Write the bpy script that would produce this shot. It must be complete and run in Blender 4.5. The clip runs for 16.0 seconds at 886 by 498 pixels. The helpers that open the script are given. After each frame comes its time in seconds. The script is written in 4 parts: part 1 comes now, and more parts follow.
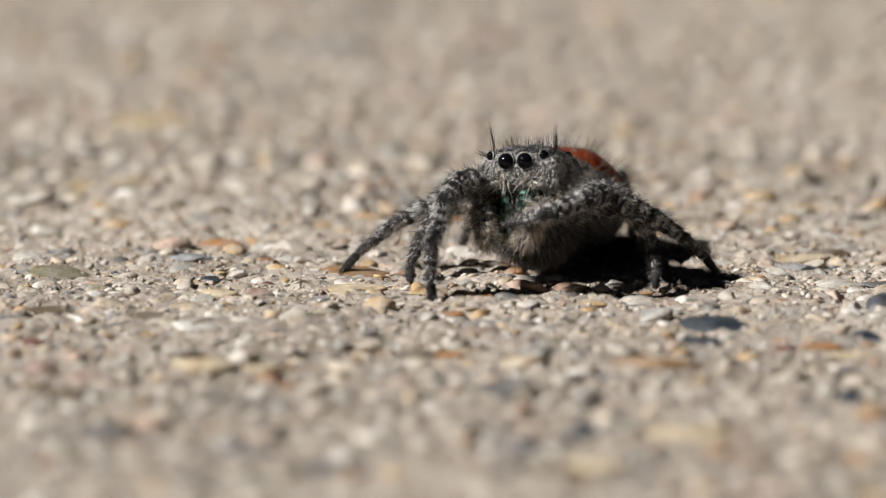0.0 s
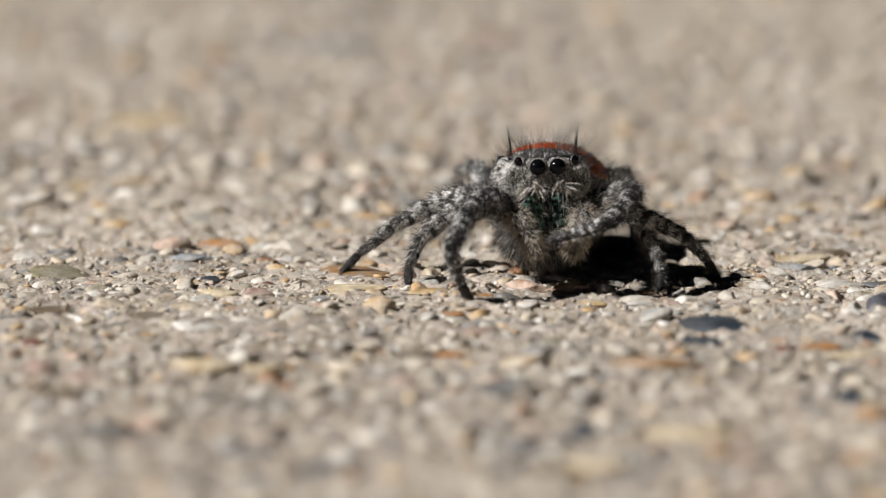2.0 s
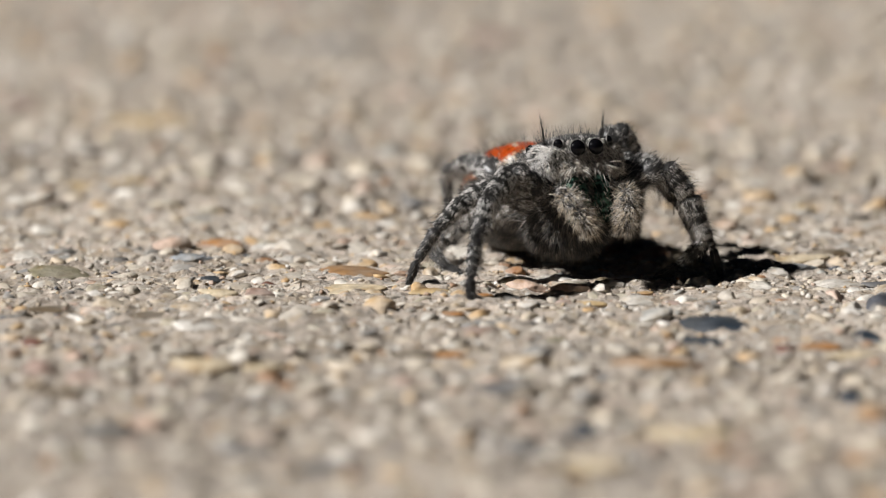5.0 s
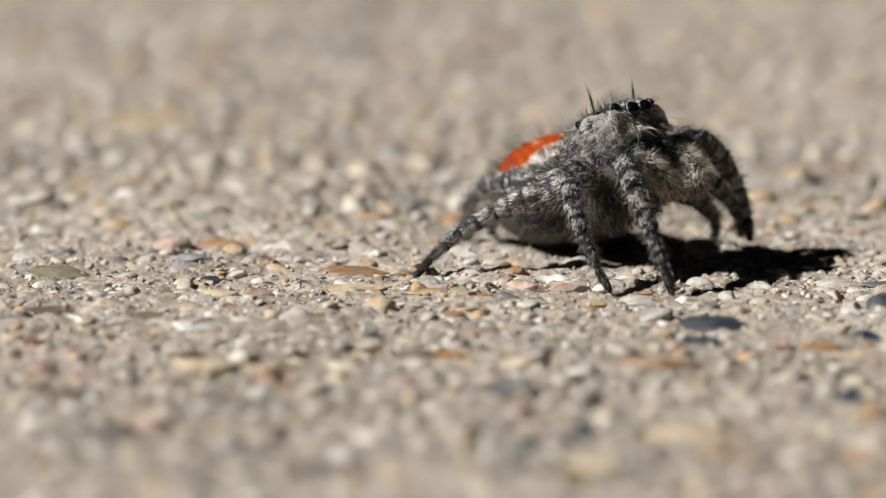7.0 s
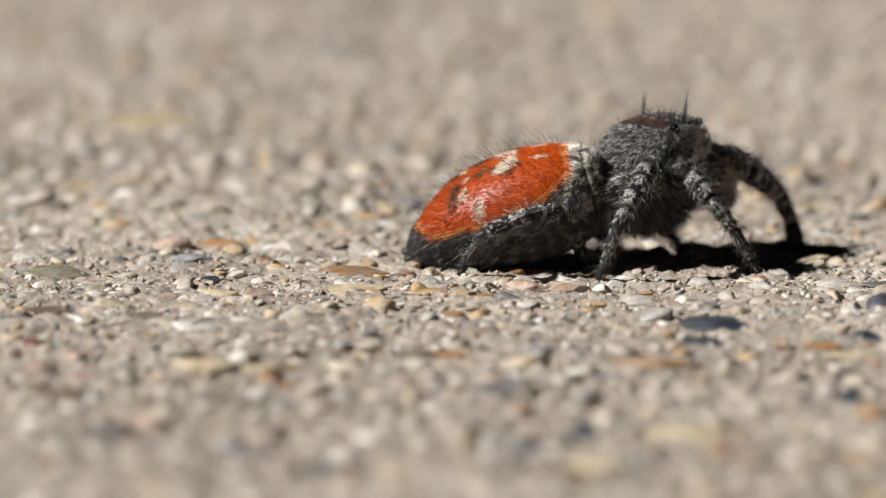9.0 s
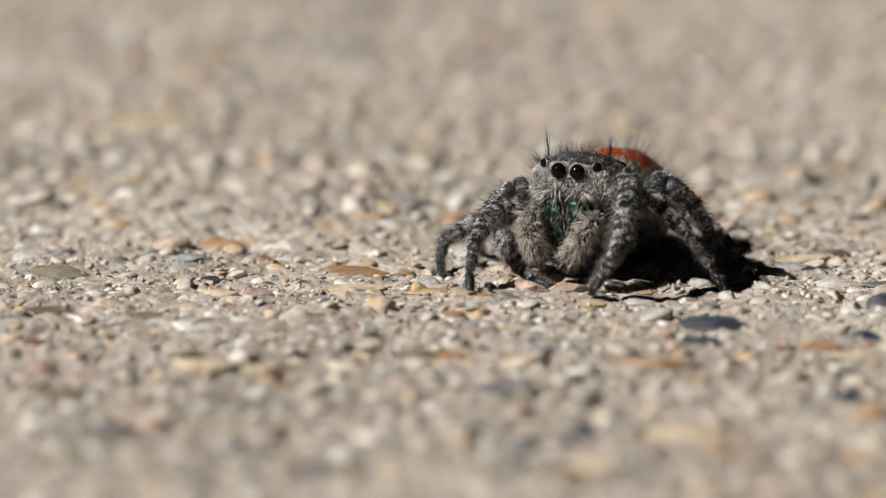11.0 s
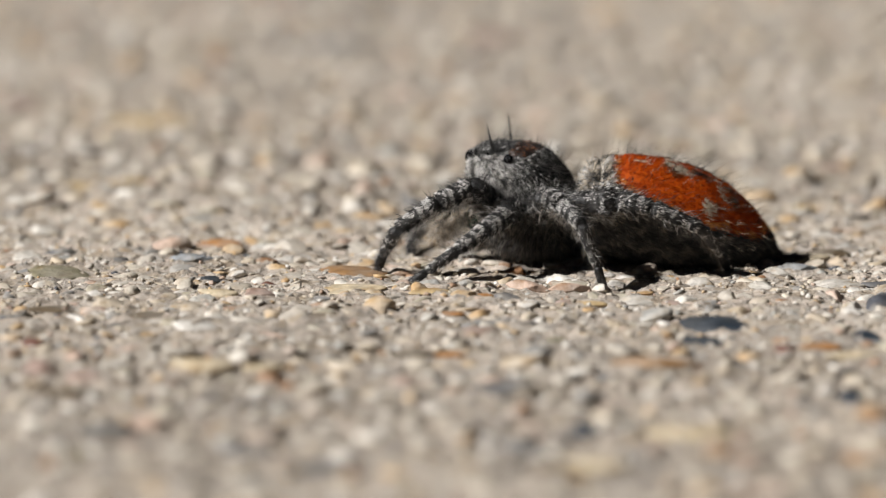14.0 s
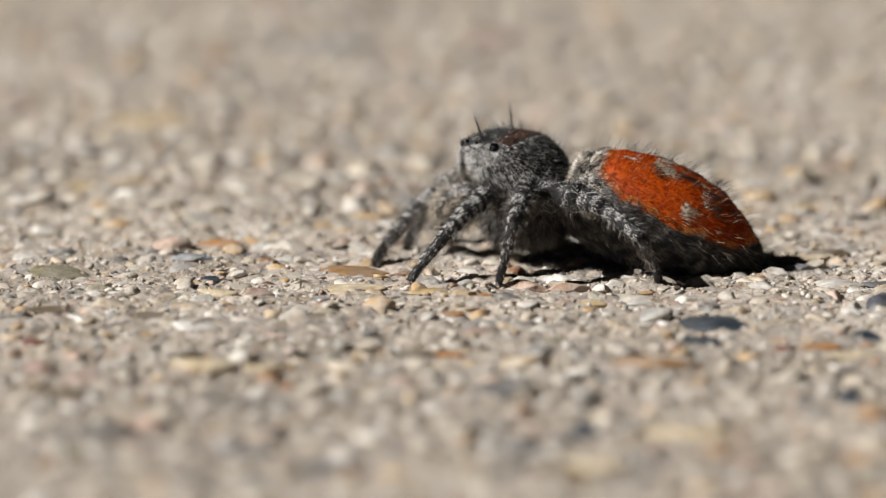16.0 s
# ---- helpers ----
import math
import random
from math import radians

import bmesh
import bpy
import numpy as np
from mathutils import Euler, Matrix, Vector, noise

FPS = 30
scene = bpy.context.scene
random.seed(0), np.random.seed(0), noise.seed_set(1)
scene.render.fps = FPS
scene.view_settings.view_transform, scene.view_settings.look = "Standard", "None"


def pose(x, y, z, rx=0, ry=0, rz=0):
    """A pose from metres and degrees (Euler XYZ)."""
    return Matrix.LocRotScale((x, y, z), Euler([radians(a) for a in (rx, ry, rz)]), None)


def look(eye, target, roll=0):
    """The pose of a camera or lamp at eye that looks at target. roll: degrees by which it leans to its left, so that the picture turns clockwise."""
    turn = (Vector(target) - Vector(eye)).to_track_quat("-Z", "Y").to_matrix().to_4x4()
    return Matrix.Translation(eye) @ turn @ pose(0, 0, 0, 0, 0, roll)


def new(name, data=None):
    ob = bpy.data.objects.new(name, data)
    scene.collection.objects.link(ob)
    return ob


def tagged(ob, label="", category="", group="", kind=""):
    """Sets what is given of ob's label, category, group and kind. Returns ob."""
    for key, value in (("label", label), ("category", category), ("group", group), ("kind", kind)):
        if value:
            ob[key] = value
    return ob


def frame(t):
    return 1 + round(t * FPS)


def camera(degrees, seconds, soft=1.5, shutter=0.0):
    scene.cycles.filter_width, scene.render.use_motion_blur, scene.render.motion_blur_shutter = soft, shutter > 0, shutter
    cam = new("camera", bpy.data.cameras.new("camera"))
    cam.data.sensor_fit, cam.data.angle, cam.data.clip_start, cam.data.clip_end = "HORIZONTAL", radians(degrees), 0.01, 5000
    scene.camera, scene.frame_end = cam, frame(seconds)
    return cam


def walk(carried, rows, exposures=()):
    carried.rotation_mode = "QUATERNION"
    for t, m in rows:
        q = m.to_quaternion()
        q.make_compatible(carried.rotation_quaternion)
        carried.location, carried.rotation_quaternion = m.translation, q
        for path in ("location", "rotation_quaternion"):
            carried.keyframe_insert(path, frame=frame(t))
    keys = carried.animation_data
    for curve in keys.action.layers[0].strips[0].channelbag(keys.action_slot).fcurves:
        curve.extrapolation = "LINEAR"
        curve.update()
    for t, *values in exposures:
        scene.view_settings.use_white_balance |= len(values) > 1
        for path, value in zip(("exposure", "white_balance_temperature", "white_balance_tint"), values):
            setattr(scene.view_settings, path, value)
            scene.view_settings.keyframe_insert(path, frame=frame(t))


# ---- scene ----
MM = 0.001

# ---- camera: a long macro lens standing still, low over the pavement ----
cam = camera(8.0, 16.0, soft=1.2)
cam.data.dof.use_dof = True
cam.data.dof.focus_distance = 0.1934
cam.data.dof.aperture_fstop = 59.0
EYE = Vector((0, -0.19726, 0.03301))
walk(cam, [(0.0, look(EYE, (0, 0, 0))), (16.0, look(EYE, (0, 0, 0)))])

# ---- daylight ----
SUN_FROM = Vector((-0.90, -0.30, 0.80)).normalized()
world = bpy.data.worlds.new("sky")
scene.world = world
world.use_nodes = True
sky = world.node_tree.nodes.new("ShaderNodeTexSky")
sky.sky_type = "NISHITA"
sky.sun_disc = False
sky.air_density, sky.dust_density, sky.altitude = 0.05, 0.0, 2500
sky.sun_elevation = math.asin(SUN_FROM.z)
sky.sun_rotation = math.atan2(SUN_FROM.x, SUN_FROM.y)
world.node_tree.links.new(sky.outputs[0], world.node_tree.nodes["Background"].inputs[0])
world.node_tree.nodes["Background"].inputs[1].default_value = 0.011
sun_data = bpy.data.lights.new("sun", "SUN")
sun_data.energy = 5.0
sun_data.angle = radians(0.53)
sun_data.color = (1.0, 0.985, 0.975)
sun = new("sun", sun_data)
sun.matrix_world = look(SUN_FROM, (0, 0, 0))
scene.view_settings.exposure = 0.41


# ---- materials ----
def shader(name, rough=0.6, spec=0.4, metal=0.0):
    m = bpy.data.materials.new(name)
    m.use_nodes = True
    b = m.node_tree.nodes["Principled BSDF"]
    b.inputs["Roughness"].default_value = rough
    b.inputs["Specular IOR Level"].default_value = spec
    b.inputs["Metallic"].default_value = metal
    return m, m.node_tree.nodes, m.node_tree.links, b


def ramp(nodes, stops, constant=False):
    r = nodes.new("ShaderNodeValToRGB")
    if constant:
        r.color_ramp.interpolation = "CONSTANT"
    while len(r.color_ramp.elements) < len(stops):
        r.color_ramp.elements.new(0.5)
    for e, (p, c) in zip(r.color_ramp.elements, stops):
        e.position, e.color = p, (*c, 1)
    return r


def noise_tex(nodes, links, scale, detail=4, rough=0.6):
    c = nodes.new("ShaderNodeNewGeometry")
    n = nodes.new("ShaderNodeTexNoise")
    n.inputs["Scale"].default_value = scale
    n.inputs["Detail"].default_value = detail
    n.inputs["Roughness"].default_value = rough
    links.new(c.outputs["Position"], n.inputs["Vector"])
    return n


def object_noise(nodes, links, scale, detail=3):
    c = nodes.new("ShaderNodeTexCoord")
    n = nodes.new("ShaderNodeTexNoise")
    n.inputs["Scale"].default_value = scale
    n.inputs["Detail"].default_value = detail
    links.new(c.outputs["Object"], n.inputs["Vector"])
    return n


def mixed(nodes, links, a, b, fac, kind="MULTIPLY"):
    m = nodes.new("ShaderNodeMix")
    m.data_type, m.blend_type = "RGBA", kind
    m.inputs[0].default_value = fac
    links.new(a, m.inputs[6])
    links.new(b, m.inputs[7])
    return m


def bump(nodes, links, source, target, strength, distance):
    u = nodes.new("ShaderNodeBump")
    u.inputs["Strength"].default_value = strength
    u.inputs["Distance"].default_value = distance
    links.new(source, u.inputs["Height"])
    links.new(u.outputs[0], target.inputs["Normal"])


def concrete_material():
    m, n, l, b = shader("cement", 0.9, 0.2)
    fine = noise_tex(n, l, 4200, 5, 0.7)
    mid = noise_tex(n, l, 700, 3)
    wide = noise_tex(n, l, 90, 2)
    r1 = ramp(n, [(0.3, (0.31, 0.266, 0.219)), (0.48, (0.58, 0.513, 0.434)), (0.68, (0.77, 0.71, 0.63))])
    l.new(fine.outputs[0], r1.inputs[0])
    r2 = ramp(n, [(0.3, (0.66, 0.60, 0.53)), (0.41, (1.0, 0.955, 0.89)), (0.5, (0.90, 0.91, 0.93)), (0.58, (1.12, 1.07, 1.04)), (0.7, (1.15, 1.15, 1.16))])
    l.new(mid.outputs[0], r2.inputs[0])
    r3 = ramp(n, [(0.32, (0.545, 0.533, 0.523)), (0.68, (0.785, 0.773, 0.763))])
    l.new(wide.outputs[0], r3.inputs[0])
    x = mixed(n, l, r1.outputs[0], r2.outputs[0], 1.0)
    y = mixed(n, l, x.outputs[2], r3.outputs[0], 1.0)
    l.new(y.outputs[2], b.inputs["Base Color"])
    bump(n, l, fine.outputs[0], b, 0.9, 0.00016)
    return m


STONES = [(0.0, (0.54, 0.455, 0.345)), (0.12, (0.64, 0.575, 0.475)), (0.26, (0.49, 0.445, 0.385)),
          (0.38, (0.70, 0.665, 0.60)), (0.50, (0.44, 0.435, 0.41)), (0.54, (0.58, 0.405, 0.22)),
          (0.64, (0.56, 0.42, 0.34)), (0.71, (0.75, 0.72, 0.67)), (0.84, (0.44, 0.40, 0.31)), (0.89, (0.27, 0.265, 0.26)),
          (0.945, (0.36, 0.19, 0.09)), (0.975, (0.09, 0.095, 0.11))]


def stone_material(name, per_island, colour=None):
    """Water-worn pebbles; the shade comes from each stone's own random number."""
    m, n, l, b = shader(name, 0.55, 0.35)
    if colour is None:
        if per_island:
            g = n.new("ShaderNodeNewGeometry")
            pick = g.outputs["Random Per Island"]
        else:
            g = n.new("ShaderNodeObjectInfo")
            pick = g.outputs["Random"]
        base = ramp(n, STONES, True)
        l.new(pick, base.inputs[0])
        out = base.outputs[0]
    else:
        base = n.new("ShaderNodeRGB")
        base.outputs[0].default_value = (*colour, 1)
        out = base.outputs[0]
    v = noise_tex(n, l, 2600, 4, 0.65)
    r = ramp(n, [(0.3, (0.50, 0.485, 0.47)), (0.5, (0.77, 0.755, 0.735)), (0.72, (1.0, 0.98, 0.95))])
    l.new(v.outputs[0], r.inputs[0])
    vein = noise_tex(n, l, 1500, 3, 0.7)
    tint = ramp(n, [(0.36, (0.74, 0.62, 0.47)), (0.46, (1.0, 0.98, 0.95)), (0.56, (1.0, 1.0, 1.0)), (0.66, (1.22, 1.22, 1.24))])
    l.new(vein.outputs[0], tint.inputs[0])
    tinted = mixed(n, l, out, tint.outputs[0], 0.9)
    x = mixed(n, l, tinted.outputs[2], r.outputs[0], 1.0)
    w = noise_tex(n, l, 900, 2)
    much = 0.50 if colour is None else 0.08 if max(colour) < 0.05 else 0.22
    dust = ramp(n, [(0.42, (0, 0, 0)), (0.62, (much, much, much))])
    l.new(w.outputs[0], dust.inputs[0])
    y = n.new("ShaderNodeMix")
    y.data_type = "RGBA"
    l.new(dust.outputs[0], y.inputs[0])
    l.new(x.outputs[2], y.inputs[6])
    y.inputs[7].default_value = (0.475, 0.437, 0.38, 1)
    l.new(y.outputs[2], b.inputs["Base Color"])
    bump(n, l, v.outputs[0], b, 0.9, 0.00009)
    return m


def hair_material(name, dark, light, rough=0.45, spec=0.5):
    """Bristles and scales; each hair has its own shade."""
    m, n, l, b = shader(name, rough, spec)
    g = n.new("ShaderNodeNewGeometry")
    r = ramp(n, [(0.0, dark), (1.0, light)])
    l.new(g.outputs["Random Per Island"], r.inputs[0])
    l.new(r.outputs[0], b.inputs["Base Color"])
    return m


def skin_material(name, c1, c2, rough=0.5, scale=2500):
    m, n, l, b = shader(name, rough, 0.4)
    v = object_noise(n, l, scale, 4)
    r = ramp(n, [(0.35, c1), (0.65, c2)])
    l.new(v.outputs[0], r.inputs[0])
    l.new(r.outputs[0], b.inputs["Base Color"])
    bump(n, l, v.outputs[0], b, 0.4, 0.00004)
    return m


CEMENT = concrete_material()
STONE_ISLAND = stone_material("mixed_gravel", True)
STONE_OBJECT = stone_material("pebble_stone", False)
SHADES = {"slate": (0.017, 0.028, 0.044), "slate_pale": (0.27, 0.29, 0.31), "rust": (0.33, 0.19, 0.085),
          "orange": (0.42, 0.21, 0.075), "pink": (0.53, 0.39, 0.31), "maroon": (0.15, 0.06, 0.04),
          "olive": (0.23, 0.21, 0.14), "umber": (0.15, 0.115, 0.075), "grey": (0.13, 0.13, 0.135),
          "white": (0.58, 0.55, 0.50), "ochre": (0.55, 0.41, 0.22), "mauve": (0.36, 0.26, 0.22),
          "straw": (0.62, 0.52, 0.36)}
STONE_SHADES = {k: stone_material("stone_" + k, False, c) for k, c in SHADES.items()}
SKIN = skin_material("dark_cuticle", (0.012, 0.011, 0.011), (0.05, 0.047, 0.045))
SKIN_LEG = skin_material("leg_cuticle", (0.012, 0.011, 0.011), (0.075, 0.071, 0.068), 0.38, 3500)
SKIN_FACE = skin_material("face_cuticle", (0.06, 0.058, 0.055), (0.24, 0.23, 0.22), 0.5, 4500)
SKIN_RIM = skin_material("pale_rim", (0.10, 0.095, 0.09), (0.42, 0.40, 0.375), 0.5, 9000)
# brown belly and chest skin, darkened to put underside shade into its colour
SKIN_SHADED = skin_material("shaded_belly", (0.03, 0.026, 0.023), (0.10, 0.088, 0.076))
SKIN_ORANGE = skin_material("orange_scales", (0.27, 0.030, 0.001), (0.42, 0.068, 0.002), 0.4, 6000)
SKIN_CREAM = skin_material("cream_scales", (0.36, 0.29, 0.2), (0.6, 0.52, 0.42))
HAIR_PALE = hair_material("pale_hair", (0.55, 0.525, 0.50), (0.94, 0.915, 0.88), 0.26, 0.6)
HAIR_WHITE = hair_material("white_hair", (0.5, 0.46, 0.40), (0.8, 0.76, 0.7))
HAIR_DARK = hair_material("dark_hair", (0.006, 0.006, 0.006), (0.035, 0.033, 0.032))
HAIR_GREY = hair_material("grey_hair", (0.028, 0.026, 0.025), (0.17, 0.16, 0.151))
HAIR_ORANGE = hair_material("orange_hair", (0.30, 0.032, 0.001), (0.53, 0.080, 0.002), 0.45, 0.22)
HAIR_RUST = hair_material("rust_hair", (0.10, 0.035, 0.015), (0.30, 0.10, 0.03))
HAIR_AMBER = hair_material("amber_hair", (0.45, 0.12, 0.01), (0.75, 0.30, 0.05))
HAIR_CREAM = hair_material("cream_hair", (0.45, 0.36, 0.25), (0.78, 0.68, 0.54))
HAIR_BUFF = hair_material("buff_hair", (0.15, 0.125, 0.10), (0.45, 0.39, 0.325))


def eye_material():
    m, n, l, b = shader("eye_lens", 0.11, 0.2)
    b.inputs["Base Color"].default_value = (0.003, 0.003, 0.004, 1)
    return m


def fang_material():
    m, n, l, b = shader("iridescent_green", 0.42, 0.4, 0.7)
    v = object_noise(n, l, 5000, 3)
    r = ramp(n, [(0.46, (0.006, 0.016, 0.013)), (0.66, (0.10, 0.22, 0.16))])
    l.new(v.outputs[0], r.inputs[0])
    l.new(r.outputs[0], b.inputs["Base Color"])
    bump(n, l, v.outputs[0], b, 0.8, 0.00006)
    return m


EYE_LENS = eye_material()
FANG_GREEN = fang_material()


# ---- mesh helpers ----
def mesh_of(name, verts, faces, materials, index=None, smooth=True):
    me = bpy.data.meshes.new(name)
    me.from_pydata((np.asarray(verts) * MM).tolist(), [], faces)
    for m in materials:
        me.materials.append(m)
    if index is not None:
        me.polygons.foreach_set("material_index", np.asarray(index, dtype=np.int32))
    if smooth:
        me.polygons.foreach_set("use_smooth", np.ones(len(me.polygons), dtype=bool))
    me.update()
    return me


def part(name, me, parent, label=""):
    ob = new(name, me)
    ob.parent = parent
    return tagged(ob, label)


def curve_through(x, xs, ys):
    """Smooth interpolation through the given stations."""
    xs, ys = np.asarray(xs, float), np.asarray(ys, float)
    d = np.gradient(ys, xs)
    i = np.clip(np.searchsorted(xs, x) - 1, 0, len(xs) - 2)
    h = xs[i + 1] - xs[i]
    s = np.clip((x - xs[i]) / h, 0, 1)
    return ((2 * s**3 - 3 * s**2 + 1) * ys[i] + (s**3 - 2 * s**2 + s) * h * d[i]
            + (-2 * s**3 + 3 * s**2) * ys[i + 1] + (s**3 - s**2) * h * d[i + 1])


class Loft:
    """A body along x: half-width, top and bottom at stations, with a squarish or round section."""

    def __init__(self, xs, half, top, low, power=2.0):
        self.xs, self.half, self.top, self.low, self.power = xs, half, top, low, power

    def pos(self, x, a):
        w = np.maximum(curve_through(x, self.xs, self.half), 0.002)
        t, b = curve_through(x, self.xs, self.top), curve_through(x, self.xs, self.low)
        c, s = np.cos(a), np.sin(a)
        e = 2 / self.power
        return np.stack([x, w * np.sign(c) * np.abs(c)**e, (t + b) / 2 + (t - b) / 2 * np.sign(s) * np.abs(s)**e], -1)

    def normal(self, x, a):
        h = 1e-3
        lo, hi = self.xs[0] + h, self.xs[-1] - h
        x = np.clip(x, lo, hi)
        n = np.cross(self.pos(x, a + h) - self.pos(x, a - h), self.pos(x + h, a) - self.pos(x - h, a))
        n = n / (np.linalg.norm(n, axis=-1, keepdims=True) + 1e-12)
        mid = self.pos(x, a * 0 + np.pi / 2) / 2 + self.pos(x, a * 0 - np.pi / 2) / 2
        flip = np.sign(np.sum(n * (self.pos(x, a) - mid), -1, keepdims=True))
        return n * np.where(flip == 0, 1, flip)

    def mesh(self, name, nx, na, materials, chooser=None, bumpy=0.0):
        u = (1 - np.cos(np.linspace(0, np.pi, nx))) / 2
        x = self.xs[0] + u * (self.xs[-1] - self.xs[0])
        a = np.linspace(0, 2 * np.pi, na, endpoint=False)
        X, A = np.meshgrid(x, a, indexing="ij")
        v = self.pos(X.ravel(), A.ravel())
        if bumpy:
            v = v + self.normal(X.ravel(), A.ravel()) * (np.sin(v[:, 0:1] * 9 + v[:, 2:3] * 7) * np.sin(v[:, 1:2] * 11)) * bumpy
        faces, idx = [], []
        for i in range(nx - 1):
            for j in range(na):
                k = (j + 1) % na
                faces.append((i * na + j, i * na + k, (i + 1) * na + k, (i + 1) * na + j))
        faces.append(tuple(range(na))[::-1])
        faces.append(tuple((nx - 1) * na + j for j in range(na)))
        if chooser:
            mids = np.array([v[list(f)].mean(0) for f in faces])
            idx = chooser(mids)
        return mesh_of(name, v, faces, materials, idx if chooser else None)

    def scatter(self, rng, n, lo=0.0, hi=1.0, keep=None):
        """Points over the surface, thinned where the body is slim: places and normals."""
        x = self.xs[0] + rng.uniform(lo, hi, n * 3) * (self.xs[-1] - self.xs[0])
        a = rng.uniform(0, 2 * np.pi, n * 3)
        size = curve_through(x, self.xs, self.half)
        ok = rng.uniform(0, 1, n * 3) < np.clip(size / max(self.half), 0.3, 1)
        x, a = x[ok][:n], a[ok][:n]
        p, nm = self.pos(x, a), self.normal(x, a)
        if keep is not None:
            k = keep(p)
            p, nm = p[k], nm[k]
        return p, nm


def clumps(p, size=0.16):
    """Uneven tufts: a value between 0 and 1 that varies over the given distance."""
    q = p / size
    a = np.sin(q[:, 0] * 1.1 + 2.0 * np.sin(q[:, 1] * 0.7 + q[:, 2] * 0.4))
    b = np.sin(q[:, 1] * 1.2 + 1.7 * np.sin(q[:, 2] * 0.9 + q[:, 0] * 0.3))
    c = np.sin(q[:, 2] * 1.0 + 1.9 * np.sin(q[:, 0] * 0.6 - q[:, 1] * 0.5))
    return np.clip(0.5 + 0.55 * (a + b + c) / 1.8, 0, 1)


def fur(name, rng, p, n, flow, length, lean, radius, materials, index, curl=0.35, mess=0.25):
    """Tapered three-sided hairs growing from p along n, combed towards flow."""
    k = len(p)
    length = np.broadcast_to(length, k)[:, None]
    lean = np.broadcast_to(lean, k)[:, None]
    radius = np.broadcast_to(radius, k)[:, None]
    flow = np.broadcast_to(flow, (k, 3))
    across = flow - n * np.minimum(np.sum(flow * n, 1, keepdims=True), 0)
    d0 = n * (1 - lean) + across * lean + rng.normal(0, mess, (k, 3))
    d0 /= np.linalg.norm(d0, axis=1, keepdims=True)
    d1 = d0 + across * curl + rng.normal(0, mess * 0.5, (k, 3))
    d1 /= np.linalg.norm(d1, axis=1, keepdims=True)
    side = np.cross(d0, rng.normal(0, 1, (k, 3)))
    side /= np.linalg.norm(side, axis=1, keepdims=True) + 1e-9
    other = np.cross(d0, side)
    base, mid = p - n * 0.02, p + d0 * length * 0.5
    tip = mid + d1 * length * 0.5
    ring = [side, -0.5 * side + 0.866 * other, -0.5 * side - 0.866 * other]
    v = np.stack([base + r * radius for r in ring] + [mid + r * radius * 0.75 for r in ring] + [tip], 1).reshape(-1, 3)
    o = (np.arange(k) * 7)[:, None]
    quads = np.concatenate([o + np.array([[0, 1, 4, 3]]), o + np.array([[1, 2, 5, 4]]), o + np.array([[2, 0, 3, 5]])], 1).reshape(-1, 4)
    tris = np.concatenate([o + np.array([[3, 4, 6]]), o + np.array([[4, 5, 6]]), o + np.array([[5, 3, 6]])], 1).reshape(-1, 3)
    faces = quads.tolist() + tris.tolist()
    idx = np.repeat(np.broadcast_to(index, k), 3)
    return mesh_of(name, v, faces, materials, np.concatenate([idx, idx]))


LATTICE = {k: np.random.RandomState(k).uniform(-1, 1, (256, 256)) for k in range(1, 6)}


def value_noise(x, y, seed):
    """Smooth random relief on a unit lattice."""
    g = LATTICE[seed]
    xi, yi = np.floor(x).astype(int), np.floor(y).astype(int)
    fx, fy = x - xi, y - yi
    fx, fy = fx * fx * (3 - 2 * fx), fy * fy * (3 - 2 * fy)
    a, b = g[xi % 256, yi % 256], g[(xi + 1) % 256, yi % 256]
    c, d = g[xi % 256, (yi + 1) % 256], g[(xi + 1) % 256, (yi + 1) % 256]
    return (a * (1 - fx) + b * fx) * (1 - fy) + (c * (1 - fx) + d * fx) * fy


def relief(x, y):
    """Height of the worn cement between the stones, in millimetres."""
    x, y = np.asarray(x, float), np.asarray(y, float)
    far = np.clip(1.6 - np.hypot(x / 60, y / 160), 0, 1)
    return far * (0.09 * value_noise(x / 3.1, y / 3.1, 1) + 0.07 * value_noise(x / 1.1, y / 1.1, 2)
                  + 0.08 * value_noise(x / 0.45, y / 0.45, 3) + 0.08 * value_noise(x / 0.21, y / 0.21, 4))


# ---- the pavement: one sheet of worn concrete out to the horizon ----
def ground_sheet():
    def stations(lo, hi, step):
        out = np.geomspace(1.0, 50000.0, 34)
        return np.concatenate([lo - out[::-1], np.arange(lo, hi + step / 2, step), hi + out])
    xs = stations(-22, 22, 0.11)
    ys = stations(-46, 80, 0.3)
    ys = np.concatenate([ys[ys < -17], np.arange(-17, 7, 0.1), ys[ys > 7.05]])
    X, Y = np.meshgrid(xs, ys, indexing="ij")
    v = np.stack([X.ravel(), Y.ravel(), relief(X, Y).ravel()], -1)
    nx, ny = len(xs), len(ys)
    i, j = np.meshgrid(np.arange(nx - 1), np.arange(ny - 1), indexing="ij")
    q = (i * ny + j).ravel()
    faces = np.stack([q, q + ny, q + ny + 1, q + 1], -1).tolist()
    ob = new("ground", mesh_of("ground", v, faces, [CEMENT]))
    return tagged(ob, "worn sandy beige concrete pavement with exposed pebbles", "pavement", kind="structure")


GROUND = ground_sheet()


def ball(level):
    b = bmesh.new()
    bmesh.ops.create_icosphere(b, subdivisions=level, radius=1.0)
    v = np.array([w.co[:] for w in b.verts])
    f = [tuple(w.index for w in g.verts) for g in b.faces]
    b.free()
    return v, f


BALLS = {k: ball(k) for k in (1, 2, 3)}


